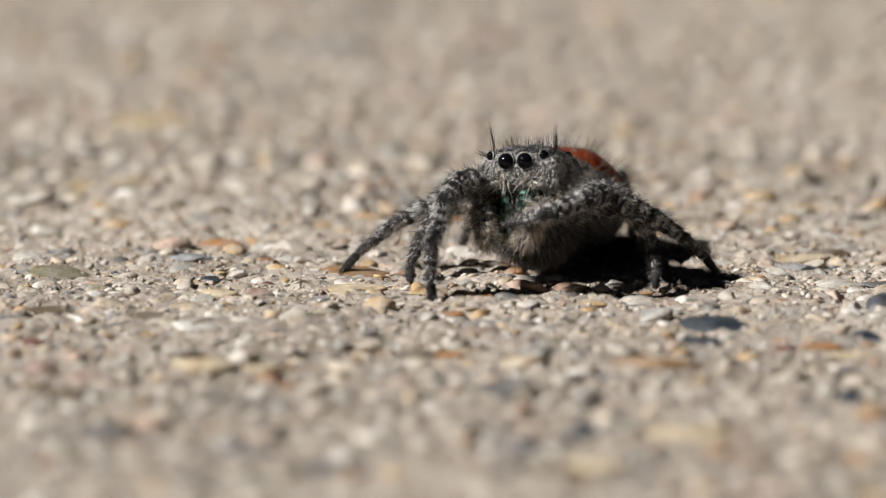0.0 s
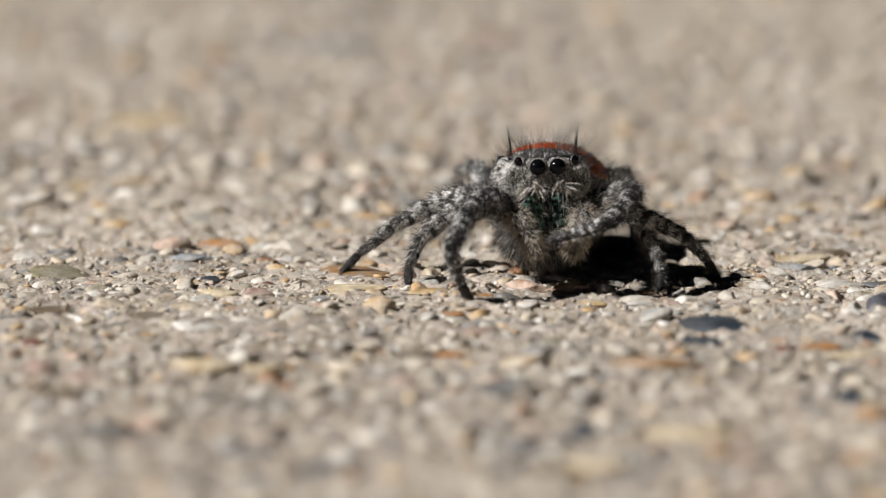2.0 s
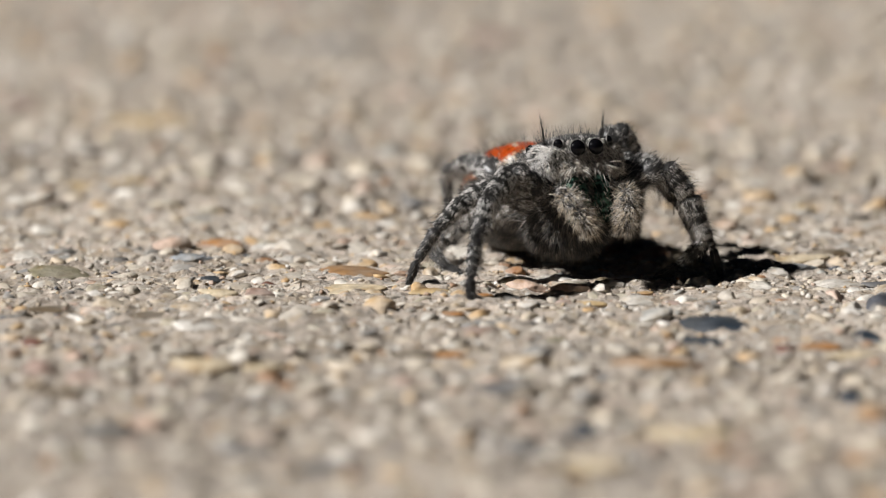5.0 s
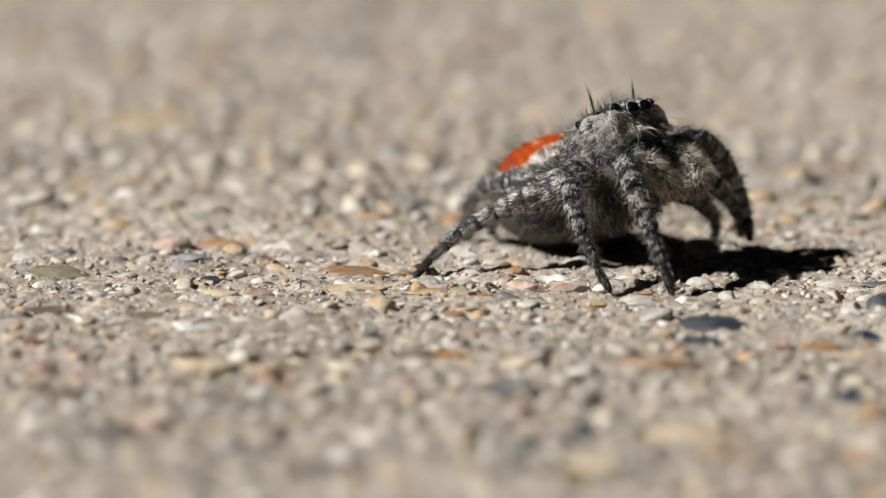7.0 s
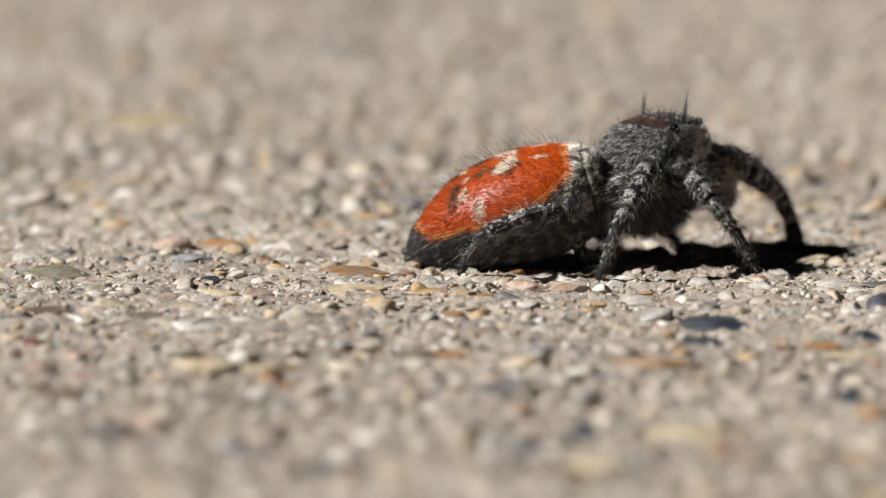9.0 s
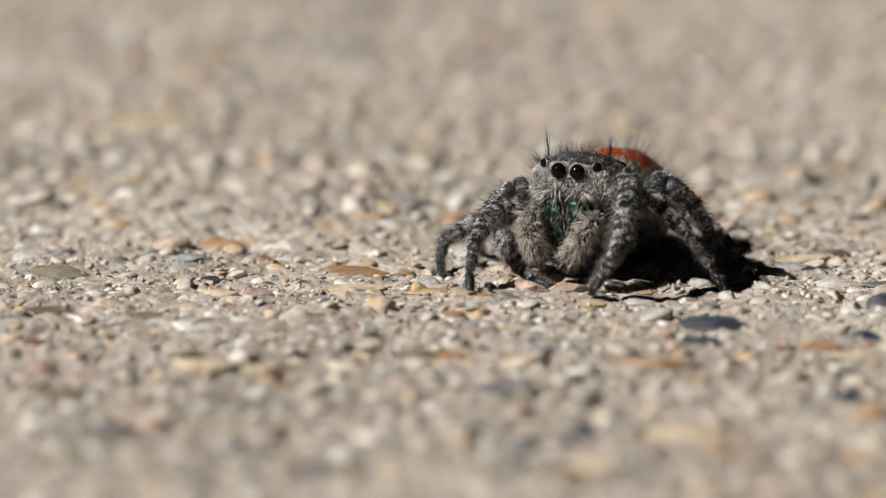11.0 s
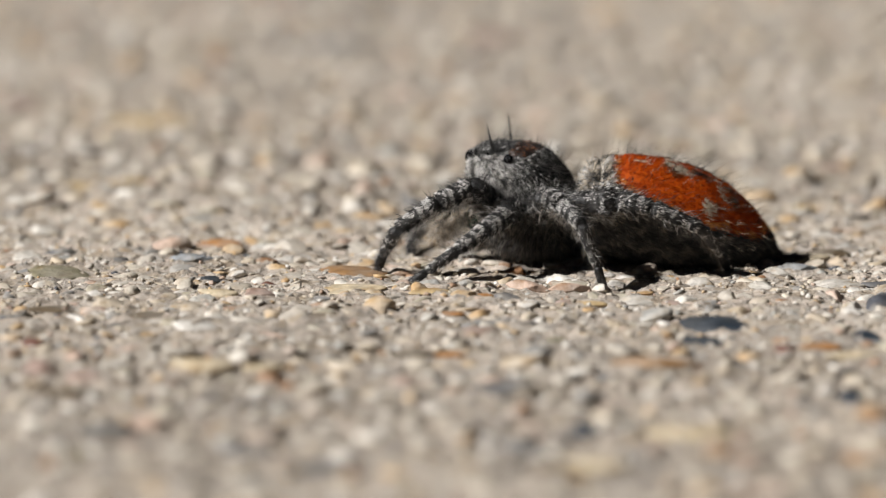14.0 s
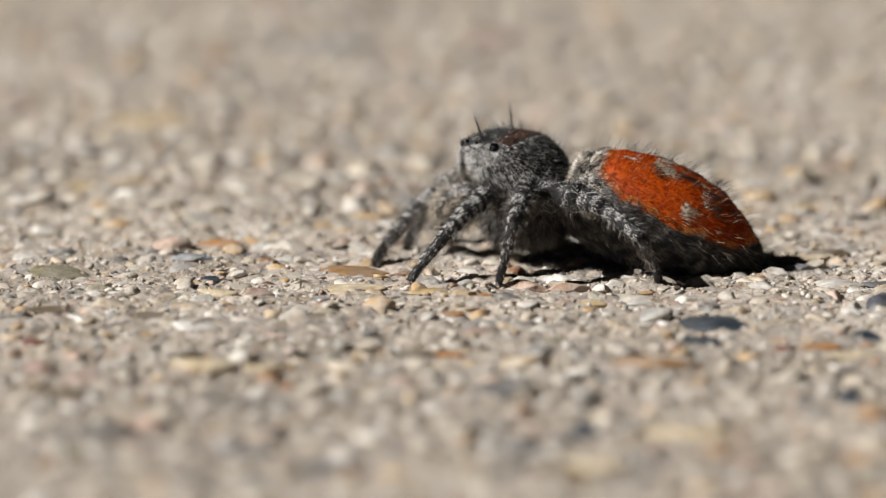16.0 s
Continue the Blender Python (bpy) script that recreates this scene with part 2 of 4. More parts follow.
def stone_shape(rng, level, flat=0.7, rough=0.16):
    """A worn stone of unit size: an uneven, slightly faceted ball."""
    v, f = BALLS[level]
    v = v.copy()
    r = np.ones(len(v))
    for _ in range(5):
        d = rng.normal(0, 1, 3)
        d /= np.linalg.norm(d)
        r += rough * rng.uniform(-1, 1) * np.sin(2.2 * (v @ d) + rng.uniform(0, 6))
    v *= r[:, None]
    for _ in range(6):
        d = rng.normal(0, 1, 3)
        d /= np.linalg.norm(d)
        s = v @ d
        cut = rng.uniform(0.5, 0.85)
        v -= np.outer(np.maximum(s - cut, 0) * 0.9, d)
    v += rng.normal(0, rough * 0.16, v.shape)
    v[:, 2] *= flat
    v[:, 1] *= rng.uniform(0.68, 1.0)
    return v, f


class Packing:
    """Keeps stones from lying in one another."""

    def __init__(self, cell=2.4):
        self.cell, self.grid = cell, {}

    def free(self, x, y, r, slack):
        i, j = int(x // self.cell), int(y // self.cell)
        for a in (i - 1, i, i + 1):
            for b in (j - 1, j, j + 1):
                for (u, w, s) in self.grid.get((a, b), ()):
                    if (u - x)**2 + (w - y)**2 < (slack * (r + s))**2:
                        return False
        return True

    def add(self, x, y, r):
        self.grid.setdefault((int(x // self.cell), int(y // self.cell)), []).append((x, y, r))


PACK = Packing()
PEBBLES = []
BEDS = []


def pebble(x, y, width, high, shade, deep=0.68):
    """A stone that stands out by its colour, set in the cement."""
    r = width / 2 * 1.25
    PEBBLES.append((x, y, r, high * (1.5 if y < -20 else 1.0), shade, deep))
    PACK.add(x, y, r)


def striking_pebbles():
    pebble(-2.77, -4.54, 2.01, .32, "rust")
    pebble(-6.97, 0.87, 1.1, .7, "orange")
    pebble(-7.55, 0.65, 0.64, .7, "pink")
    pebble(-7.10, -5.47, 0.76, .5, "slate")
    pebble(-5.27, -6.49, 0.55, 1.0, "maroon")
    pebble(-11.69, -4.96, 1.95, .35, "olive")
    pebble(12.18, -0.97, 1.10, .6, "umber")
    pebble(10.95, -3.92, 1.01, .7, "slate_pale")
    pebble(13.35, -6.18, 1.07, .7, "grey")
    pebble(2.54, -7.49, 1.00, .9, "pink")
    pebble(3.84, -7.79, 0.96, .8, "pink")
    pebble(7.87, -6.49, 0.90, 1.0, "white")
    pebble(4.38, -9.77, 0.95, .6, "ochre")
    pebble(6.07, -8.99, 1.30, .5, "white")
    pebble(-0.31, -8.69, 0.96, .6, "ochre")
    pebble(0.20, -11.90, 0.74, .8, "orange")
    pebble(1.23, -8.99, 0.48, .9, "orange")
    pebble(4.59, -15.20, 0.50, .8, "umber")
    pebble(1.12, -15.29, 1.25, .5, "mauve")
    pebble(12.42, -16.03, 1.15, .5, "slate_pale")
    pebble(-11.75, -11.71, 1.2, .4, "umber")
    pebble(-8.86, -12.29, 1.1, .6, "umber")
    pebble(3.84, -30.41, 0.85, .7, "slate")
    pebble(1.92, -32.34, 0.93, .8, "grey")
    pebble(-3.37, -35.27, 1.60, .5, "grey")
    pebble(-9.16, -30.41, 1.33, .5, "grey")
    pebble(-5.29, -33.02, 1.19, .4, "grey")
    pebble(11.33, -25.35, 0.84, .6, "slate")
    pebble(7.33, -33.02, 0.78, .7, "rust")
    pebble(-7.91, -29.47, 0.95, .6, "pink")
    pebble(-11.80, -17.03, 0.72, .7, "maroon")
    pebble(1.51, -24.51, 1.51, .4, "grey")
    pebble(8.11, 29.89, 1.23, .5, "white")
    pebble(-5.84, 8.56, 1.67, .5, "white")
    pebble(10.27, -5.16, 0.87, .9, "white")
    pebble(9.13, -5.37, 0.59, 1.0, "white")
    pebble(6.85, -6.08, 1.04, .8, "white")
    pebble(0.80, -4.85, 0.98, .7, "white")
    pebble(10.87, -2.24, 1.7, .55, "straw")
    pebble(-7.80, -3.09, 1.05, .6, "slate_pale")
    pebble(6.90, -9.67, 0.75, .6, "mauve")
    pebble(3.67, -9.77, 0.68, .5, "mauve")
    pebble(7.92, -34.82, 0.89, .5, "pink")
    pebble(2.13, 49.14, 1.99, .5, "mauve")
    pebble(7.95, -13.71, 2.8, .55, "slate", .45)
    pebble(7.57, -16.12, 1.5, .6, "slate", .4)
    pebble(-6.90, -8.69, 1.0, .8, "straw")
    pebble(-5.53, -8.69, .9, .6, "mauve")
    pebble(-12.93, -2.56, 1.0, .6, "white")
    pebble(-3.33, -7.39, 2.2, .25, "straw")
    pebble(12.12, -6.18, 1.6, .5, "white")
    pebble(3.39, -15.57, .9, .4, "olive")
    pebble(1.18, -13.23, 1.0, .4, "slate_pale")
    pebble(9.87, -17.66, .7, .6, "maroon")
    pebble(10.94, -17.48, .9, .5, "orange")
    pebble(11.59, -18.74, 1.3, .5, "straw")
    pebble(12.28, -15.66, 1.2, .3, "slate")
    pebble(8.15, -19.62, 1.0, .5, "slate_pale")
    pebble(6.03, -20.32, 2.4, .12, "rust", .3)
    pebble(2.29, -24.85, .6, .6, "umber")
    pebble(4.63, -22.06, .7, .6, "grey")
    pebble(-0.80, -18.11, .9, .5, "umber")
    pebble(0.18, -18.29, .8, .6, "orange")
    pebble(-11.41, -21.20, 1.0, .5, "mauve")
    pebble(-10.09, -21.80, 1.3, .4, "mauve")
    pebble(-6.95, -20.76, 1.5, .4, "straw")
    pebble(-5.18, -20.94, 1.0, .4, "straw")
    pebble(-10.49, -24.60, .9, .4, "umber")
    pebble(-1.09, -23.17, .8, .5, "mauve")
    pebble(-6.47, -25.18, .7, .5, "grey")
    pebble(-5.20, -25.92, 1.0, .4, "grey")
    pebble(3.78, -34.97, 1.4, .3, "straw")
    pebble(11.11, -33.48, 1.2, .3, "rust")
    pebble(11.79, -27.87, 1.0, .4, "rust")
    pebble(2.96, -35.27, .9, .4, "umber")
    pebble(-6.70, -36.80, .8, .5, "grey")
    pebble(-9.60, -33.40, .8, .4, "olive")
    pebble(6.46, -30.41, 2.0, .3, "straw")
    pebble(-10.26, 26.80, 2.4, .35, "ochre")
    pebble(-12.21, 12.75, 1.5, .5, "ochre")
    pebble(-10.63, 13.86, 1.2, .5, "ochre")
    pebble(-2.68, 18.26, 1.3, .5, "ochre")
    pebble(-4.17, 47.98, 3.0, .3, "slate_pale")
    pebble(-11.84, 27.63, 1.3, .5, "white")
    pebble(-15.22, 31.32, 1.6, .4, "mauve")
    pebble(-14.51, 18.91, 1.0, .5, "umber")
    pebble(7.83, 21.92, 1.6, .4, "ochre")
    pebble(10.35, 12.75, 1.2, .5, "white")
    pebble(13.42, 16.48, 1.5, .4, "mauve")
    pebble(11.79, 7.98, 1.2, .5, "ochre")


def pebble_objects():
    rng = np.random.RandomState(11)
    kinds = []
    for k in range(9):
        v, f = stone_shape(rng, 3, 1.0, 0.2)
        kinds.append(mesh_of("pebble", v, f, [STONE_OBJECT]))
    shaded = {}
    for (x, y, r, high, shade, deep) in PEBBLES:
        k = rng.randint(9)
        if shade not in shaded:
            me = kinds[k].copy()
            me.materials[0] = STONE_SHADES[shade]
            shaded[shade] = me
        ob = new("pebble", shaded[shade])
        h = min(high * r * (0.26 if y > -20 else 0.5), 0.45) + 0.04
        ob.matrix_basis = (Matrix.Translation(Vector((x, y, float(relief(x, y)) + h * 0.12)) * MM)
                           @ pose(0, 0, 0, rng.uniform(-4, 4), rng.uniform(-4, 4), rng.uniform(-20, 20))
                           @ Matrix.Diagonal((r, r * deep, h, 1)))
        ob.parent = GROUND
        BEDS.append((x, y, r * min(1.0, deep), h * 0.7))
    return kinds, rng


def bed_stones():
    """Raises the cement round each stone, so that the stones sit in it and not on it."""
    step = 0.1
    nx, ny = 440, 260
    high = np.zeros((nx, ny))
    for x, y, r, top in BEDS:
        i0, i1 = int((x - 2 * r + 22) / step), int((x + 2 * r + 22) / step) + 2
        j0, j1 = int((y - 2 * r + 18) / step), int((y + 2 * r + 18) / step) + 2
        i0, i1, j0, j1 = max(i0, 0), min(i1, nx), max(j0, 0), min(j1, ny)
        if i0 >= i1 or j0 >= j1:
            continue
        gx = (np.arange(i0, i1) * step - 22 - x)[:, None]
        gy = (np.arange(j0, j1) * step - 18 - y)[None, :]
        high[i0:i1, j0:j1] = np.maximum(high[i0:i1, j0:j1], 0.28 * top * np.exp(-(gx**2 + gy**2) / (1.2 * r)**2))
    me = GROUND.data
    co = np.empty(len(me.vertices) * 3)
    me.vertices.foreach_get("co", co)
    co = co.reshape(-1, 3)
    i = np.round((co[:, 0] / MM + 22) / step).astype(int)
    j = np.round((co[:, 1] / MM + 18) / step).astype(int)
    ok = (i >= 0) & (i < nx) & (j >= 0) & (j < ny)
    co[ok, 2] += high[i[ok], j[ok]] * MM
    me.vertices.foreach_set("co", co.ravel())
    me.update()


def scatter_stones():
    """Random gravel: the nearest 240 as stones of their own, the rest as one sheet of gravel."""
    kinds, rng = pebble_objects()
    made = []
    for lo, hi, tries, slack in ((0.48, 0.9, 4200, 0.98), (0.26, 0.48, 26000, 0.92), (0.12, 0.26, 30000, 0.92)):
        n = tries
        xs, ys = rng.uniform(-21, 21, n), rng.uniform(-44, 76, n)
        rs = rng.uniform(lo, hi, n)
        for x, y, r in zip(xs, ys, rs):
            if abs(x) > 15.5 + max(0, y) * 0.07 or (hi < 0.3 and (y > 30 or y < -30)):
                continue
            if PACK.free(x, y, r, slack):
                PACK.add(x, y, r)
                made.append((x, y, r))
    n = 34000
    for x, y, r in zip(rng.uniform(-15, 15, n), rng.uniform(-17, 6, n), rng.uniform(0.18, 0.52, n)):
        if PACK.free(x, y, r, 0.66):
            PACK.add(x, y, r)
            made.append((x, y, r))
    near = sorted(made, key=lambda s: -s[2] if (-13 < s[1] < 1 and abs(s[0]) < 15) else 9)[:240]
    single = set(near)
    for (x, y, r) in near:
        ob = new("pebble", kinds[rng.randint(9)])
        h = r * rng.uniform(0.38, 0.62)
        ob.matrix_basis = (Matrix.Translation(Vector((x, y, float(relief(x, y)) + rng.uniform(0.0, 0.12) + 0.13 * r - h * 0.9)) * MM)
                           @ pose(0, 0, 0, rng.uniform(-14, 14), rng.uniform(-14, 14), rng.uniform(0, 360))
                           @ Matrix.Diagonal((r, r, h, 1)))
        ob.parent = GROUND
        BEDS.append((x, y, r, 0.06 + 0.2 * r))
    low = [stone_shape(rng, 1, 1.0, 0.2) for _ in range(12)]
    fine = [stone_shape(rng, 2, 1.0, 0.22) for _ in range(12)]
    verts, faces, off = [], [], 0

    def put(shapes, x, y, r, proud, flat):
        nonlocal off
        v, f = shapes[rng.randint(len(shapes))]
        a = rng.uniform(0, 6.283)
        c, s = math.cos(a), math.sin(a)
        h = r * flat
        tilt = rng.uniform(-0.25, 0.25, 2)
        w = np.stack([(v[:, 0] * c - v[:, 1] * s) * r, (v[:, 0] * s + v[:, 1] * c) * r, v[:, 2] * h], -1)
        w[:, 2] += w[:, 0] * tilt[0] + w[:, 1] * tilt[1]
        w += np.array([x, y, float(relief(x, y)) + proud - h * 0.9])
        verts.append(w)
        g = np.asarray(f) + off
        faces.extend(g.tolist())
        off += len(v)

    for s in made:
        if s not in single:
            sharp = -17 < s[1] < 6
            proud = rng.uniform(-0.05, 0.08) + 0.08 * s[2] if sharp else rng.uniform(0.0, 0.14) + (0.17 if s[1] > 0 else 0.13) * s[2]
            put(fine if sharp and s[2] > 0.26 else low, *s, proud, rng.uniform(0.24, 0.46))
            if sharp:
                BEDS.append((*s, max(0.0, proud + 0.05)))
    n = 4500
    for x, y, r in zip(rng.uniform(-15, 15, n), rng.uniform(-18, 8, n), rng.uniform(0.06, 0.17, n)):
        if PACK.free(x, y, r, 0.7):
            put(low, x, y, r * 0.9, r * rng.uniform(0.5, 1.0), rng.uniform(0.6, 0.95))
    n = 800
    for x, y, r in zip(rng.uniform(-14.5, 14.5, n), rng.uniform(-13, 1.5, n), rng.uniform(0.05, 0.12, n)):
        put(low, x, y, r, 0.03 + r * rng.uniform(0.4, 0.9), rng.uniform(0.6, 0.9))
    me = mesh_of("gravel", np.concatenate(verts), faces, [STONE_ISLAND])
    bed_stones()
    tagged(new("gravel", me), "tan, grey and white gravel set in worn concrete", "gravel", kind="stuff")


# ---- the spider: x forward, y to its left, z up, from the middle of the carapace ----
SPIDER = tagged(new("spider"), "furry grey jumping spider with orange abdomen on pebbly concrete", "spider")
RNG = np.random.RandomState(5)
CARAPACE = Loft([-1.12, -1.06, -0.86, -0.54, -0.18, 0.4, 1.0, 1.5, 1.78, 1.84],
                [0.10, 0.42, 0.92, 1.24, 1.38, 1.42, 1.35, 1.18, 0.98, 0.50],
                [0.30, 0.42, 0.72, 1.06, 1.38, 1.56, 1.56, 1.45, 1.29, 1.06],
                [0.10, -0.05, -0.25, -0.35, -0.38, -0.35, -0.15, 0.10, 0.30, 0.60], 2.4)
CHEST = Loft([-1.25, -1.15, -0.7, 0.0, 0.6, 1.15, 1.42, 1.5], [0.15, 0.62, 0.98, 1.10, 1.05, 0.86, 0.55, 0.15],
             [0.0, 0.0, 0.0, 0.0, 0.0, 0.0, 0.0, 0.0], [-0.40, -1.2, -1.66, -1.82, -1.80, -1.55, -1.1, -0.40], 2.2)
ABDOMEN = Loft([-6.35, -6.25, -5.8, -5.0, -4.0, -3.0, -2.0, -1.1, -0.4, -0.08, 0.0],
               [0.12, 0.34, 0.84, 1.40, 1.75, 1.86, 1.82, 1.62, 1.24, 0.74, 0.15],
               [-0.35, -0.15, 0.38, 0.98, 1.40, 1.58, 1.58, 1.42, 1.05, 0.62, 0.05],
               [-0.60, -0.75, -1.05, -1.36, -1.60, -1.74, -1.76, -1.62, -1.25, -0.75, -0.25], 2.15)


def patch(p):
    """Where the abdomen is orange: a broad shield over the back; 2 marks its cream spots, 3 the pale front rim."""
    x, y, z = p[:, 0], p[:, 1], p[:, 2]
    wob = 0.07 * np.sin(3.1 * x + 2 * np.abs(y)) + 0.03 * np.sin(8.3 * x)
    edge = curve_through(x, [-6.4, -5.9, -5.2, -4.0, -2.5, -1.3, -0.7, 0.0], [0.3, 0.12, 0.10, 0.20, 0.38, 0.70, 0.95, 1.5])
    front = -0.64 - 0.28 * np.clip((1.2 - z), 0, 1) + wob
    out = np.where((z > edge + wob * 0.8) & (x < front), 1, 0)
    ay = np.abs(y)
    spot = (((x + 2.45 + 0.45 * ay) / (0.22 + 0.28 * ay))**2 + ((ay - 0.42) / 0.42)**2 < 1)
    spot |= (np.abs(x + 4.10 + 0.35 * (ay - 0.75)) < 0.05 + 0.06 * np.sin(9 * ay)) & (ay > 0.25) & (ay < 1.15)
    spot |= (((x + 3.75) / 0.16)**2 + ((ay - 1.52) / 0.14)**2 < 1)
    spot |= (((x + 1.55) / 0.22)**2 + ((ay - 0.45) / 0.07)**2 < 1)
    out = np.where((out == 1) & spot, 2, out)
    dark = (((x + 2.15 + 0.5 * ay) / 0.26)**2 + ((ay - 0.70) / 0.30)**2 < 1) | (((x + 3.35) / 0.40)**2 + ((ay - 0.42) / 0.15)**2 < 1)
    dark |= (np.abs(x + 4.45 + 0.35 * (ay - 0.75)) < 0.14) & (ay > 0.3) & (ay < 1.1)
    out = np.where((out == 1) & dark, 4, out)
    rim = (x > front - 0.2) & (z > -0.35) & (out == 0)
    return np.where(rim, 3, out)


def edging(p):
    """The amber margin of the orange shield."""
    lower = p - np.array([0.0, 0.0, 0.22])
    ahead = p + np.array([0.2, 0.0, 0.0])
    return (patch(p) == 1) & ((patch(lower) != 1) | (patch(ahead) == 3))


def build_abdomen():
    ob = part("abdomen", ABDOMEN.mesh("abdomen", 120, 120, [SKIN_SHADED, SKIN_ORANGE, SKIN_CREAM, SKIN],
              lambda m: np.choose(patch(m), [0, 1, 2, 0, 1]) * (patch(m) > 0)
              + np.where((patch(m) == 0) & (m[:, 0] < -4.6), 3, 0)), SPIDER,
              "orange-backed abdomen with cream spots and dark tail")
    mats = [HAIR_GREY, HAIR_ORANGE, HAIR_CREAM, HAIR_PALE, HAIR_DARK, HAIR_BUFF, HAIR_RUST, HAIR_AMBER]
    back = np.array([-1.0, 0, -0.15])
    p, n = ABDOMEN.scatter(RNG, 56000)
    pf, nf = ABDOMEN.scatter(RNG, 3800, 0.90, 1.0)
    p, n = np.concatenate([p, pf]), np.concatenate([n, nf])
    k = patch(p + RNG.normal(0, 1, p.shape) * np.array([0.07, 0.05, 0.09]))
    r = np.clip(0.5 * RNG.uniform(0, 1, len(p)) + 0.5 * clumps(p, 0.11), 0, 0.999)
    idx = np.choose(k, [np.where(p[:, 0] < -4.7, np.where(r < 0.7, 4, 0), np.where(r < 0.24, 5, np.where(r < 0.56, 0, 4))),
                        np.where(edging(p), np.where(r < 0.6, 7, 1), np.where(r < 0.975 - 0.45 * np.clip((-5.2 - p[:, 0]) / 1.0, 0, 1), 1, np.where(r < 0.99, 6, 4))), np.where(r < 0.82, 2, np.where(r < 0.93, 1, 6)), np.where(r < 0.36, 3, np.where(r < 0.58, 2, np.where(r < 0.82, 0, 4))),
                        np.where(r < 0.3, 4, np.where(r < 0.8, 6, 1))])
    few = (k != 1) | edging(p) | (RNG.uniform(0, 1, len(p)) < 0.34)
    p, n, k, idx = p[few], n[few], k[few], idx[few]
    part("pelt", fur("abdomen_scales", RNG, p, n, back, np.where(k == 1, RNG.uniform(0.10, 0.19, len(p)), RNG.uniform(0.12, 0.26, len(p))), np.where((k == 1) | (k == 2), 0.95, 0.82), np.where(k == 1, 0.012, 0.010), mats, idx, 0.04, 0.05), ob,
         "short combed orange, cream and grey hair")
    p, n = ABDOMEN.scatter(RNG, 1700)
    thin = (p[:, 2] < 0.1) | (RNG.uniform(0, 1, len(p)) < 0.65)
    p, n = p[thin], n[thin]
    k = patch(p)
    top = (p[:, 2] > 0.1)
    r = RNG.uniform(0, 1, len(p))
    # mostly dark below the flanks too: belly shade put into the bristle colour
    idx = np.where(top | (p[:, 0] < -4.6), np.where(r < 0.8 - 0.1 * (p[:, 0] < -4.4), 4, np.where(p[:, 0] < -4.4, 2, 5)), np.where(r < 0.24, 5, 4))
    part("bristle_coat", fur("abdomen_bristles", RNG, p, n, back, RNG.uniform(0.35, 0.95, len(p)), np.where(top, 0.28, 0.6), np.where(top, 0.0055, 0.0042), mats, idx, 0.5, 0.2), ob,
         "long thin dark bristles")
    v, f = BALLS[2]
    sp = []
    for dy, dz in ((0.1, -0.45), (-0.1, -0.45), (0.12, -0.68), (-0.12, -0.68)):
        sp.append(v * np.array([0.30, 0.10, 0.10]) + np.array([-6.42, dy, dz]))
    for w in sp:
        part("spinneret", mesh_of("spinneret", w, f, [SKIN]), ob)
    return ob


def eye_rim(r):
    """A rough pale ring that frames an eye."""
    a = np.linspace(0, 2 * math.pi, 40, endpoint=False)
    b = np.linspace(0, 2 * math.pi, 6, endpoint=False)
    A, B = np.meshgrid(a, b, indexing="ij")
    big, small = r * 0.985, 0.017 + 0.005 * np.sin(A * 9) + 0.003 * np.sin(A * 23)
    v = np.stack([small * np.sin(B), (big + small * np.cos(B)) * np.cos(A), (big + small * np.cos(B)) * np.sin(A)], -1).reshape(-1, 3)
    f = [(i * 6 + j, ((i + 1) % 40) * 6 + j, ((i + 1) % 40) * 6 + (j + 1) % 6, i * 6 + (j + 1) % 6) for i in range(40) for j in range(6)]
    return mesh_of("eye_rim", v, f, [SKIN_RIM])


def eyes(head):
    v, f = BALLS[3]
    rows = (("main_eye", 1.81, 0.306, 1.15, 0.268), ("side_eye", 1.65, 0.83, 1.32, 0.165),
            ("small_eye", 1.12, 1.05, 1.36, 0.05), ("rear_eye", 0.42, 1.19, 1.25, 0.155))
    for name, x, y, z, r in rows:
        me = mesh_of(name, v * r, f, [EYE_LENS])
        for s in (1, -1):
            e = part(name, me, head, "glossy black eye")
            e.location = Vector((x, y * s, z)) * MM
            if r > 0.1 and x > 1:
                turn = 0.0 if r > 0.25 else s * 38.0
                rim = part("eye_rim", eye_rim(r), head, "pale ring round the eye")
                rim.matrix_basis = Matrix.Translation(e.location) @ pose(0, 0, 0, 0, -6, turn) @ Matrix.Translation(Vector((r * 0.30, 0, 0)) * MM)


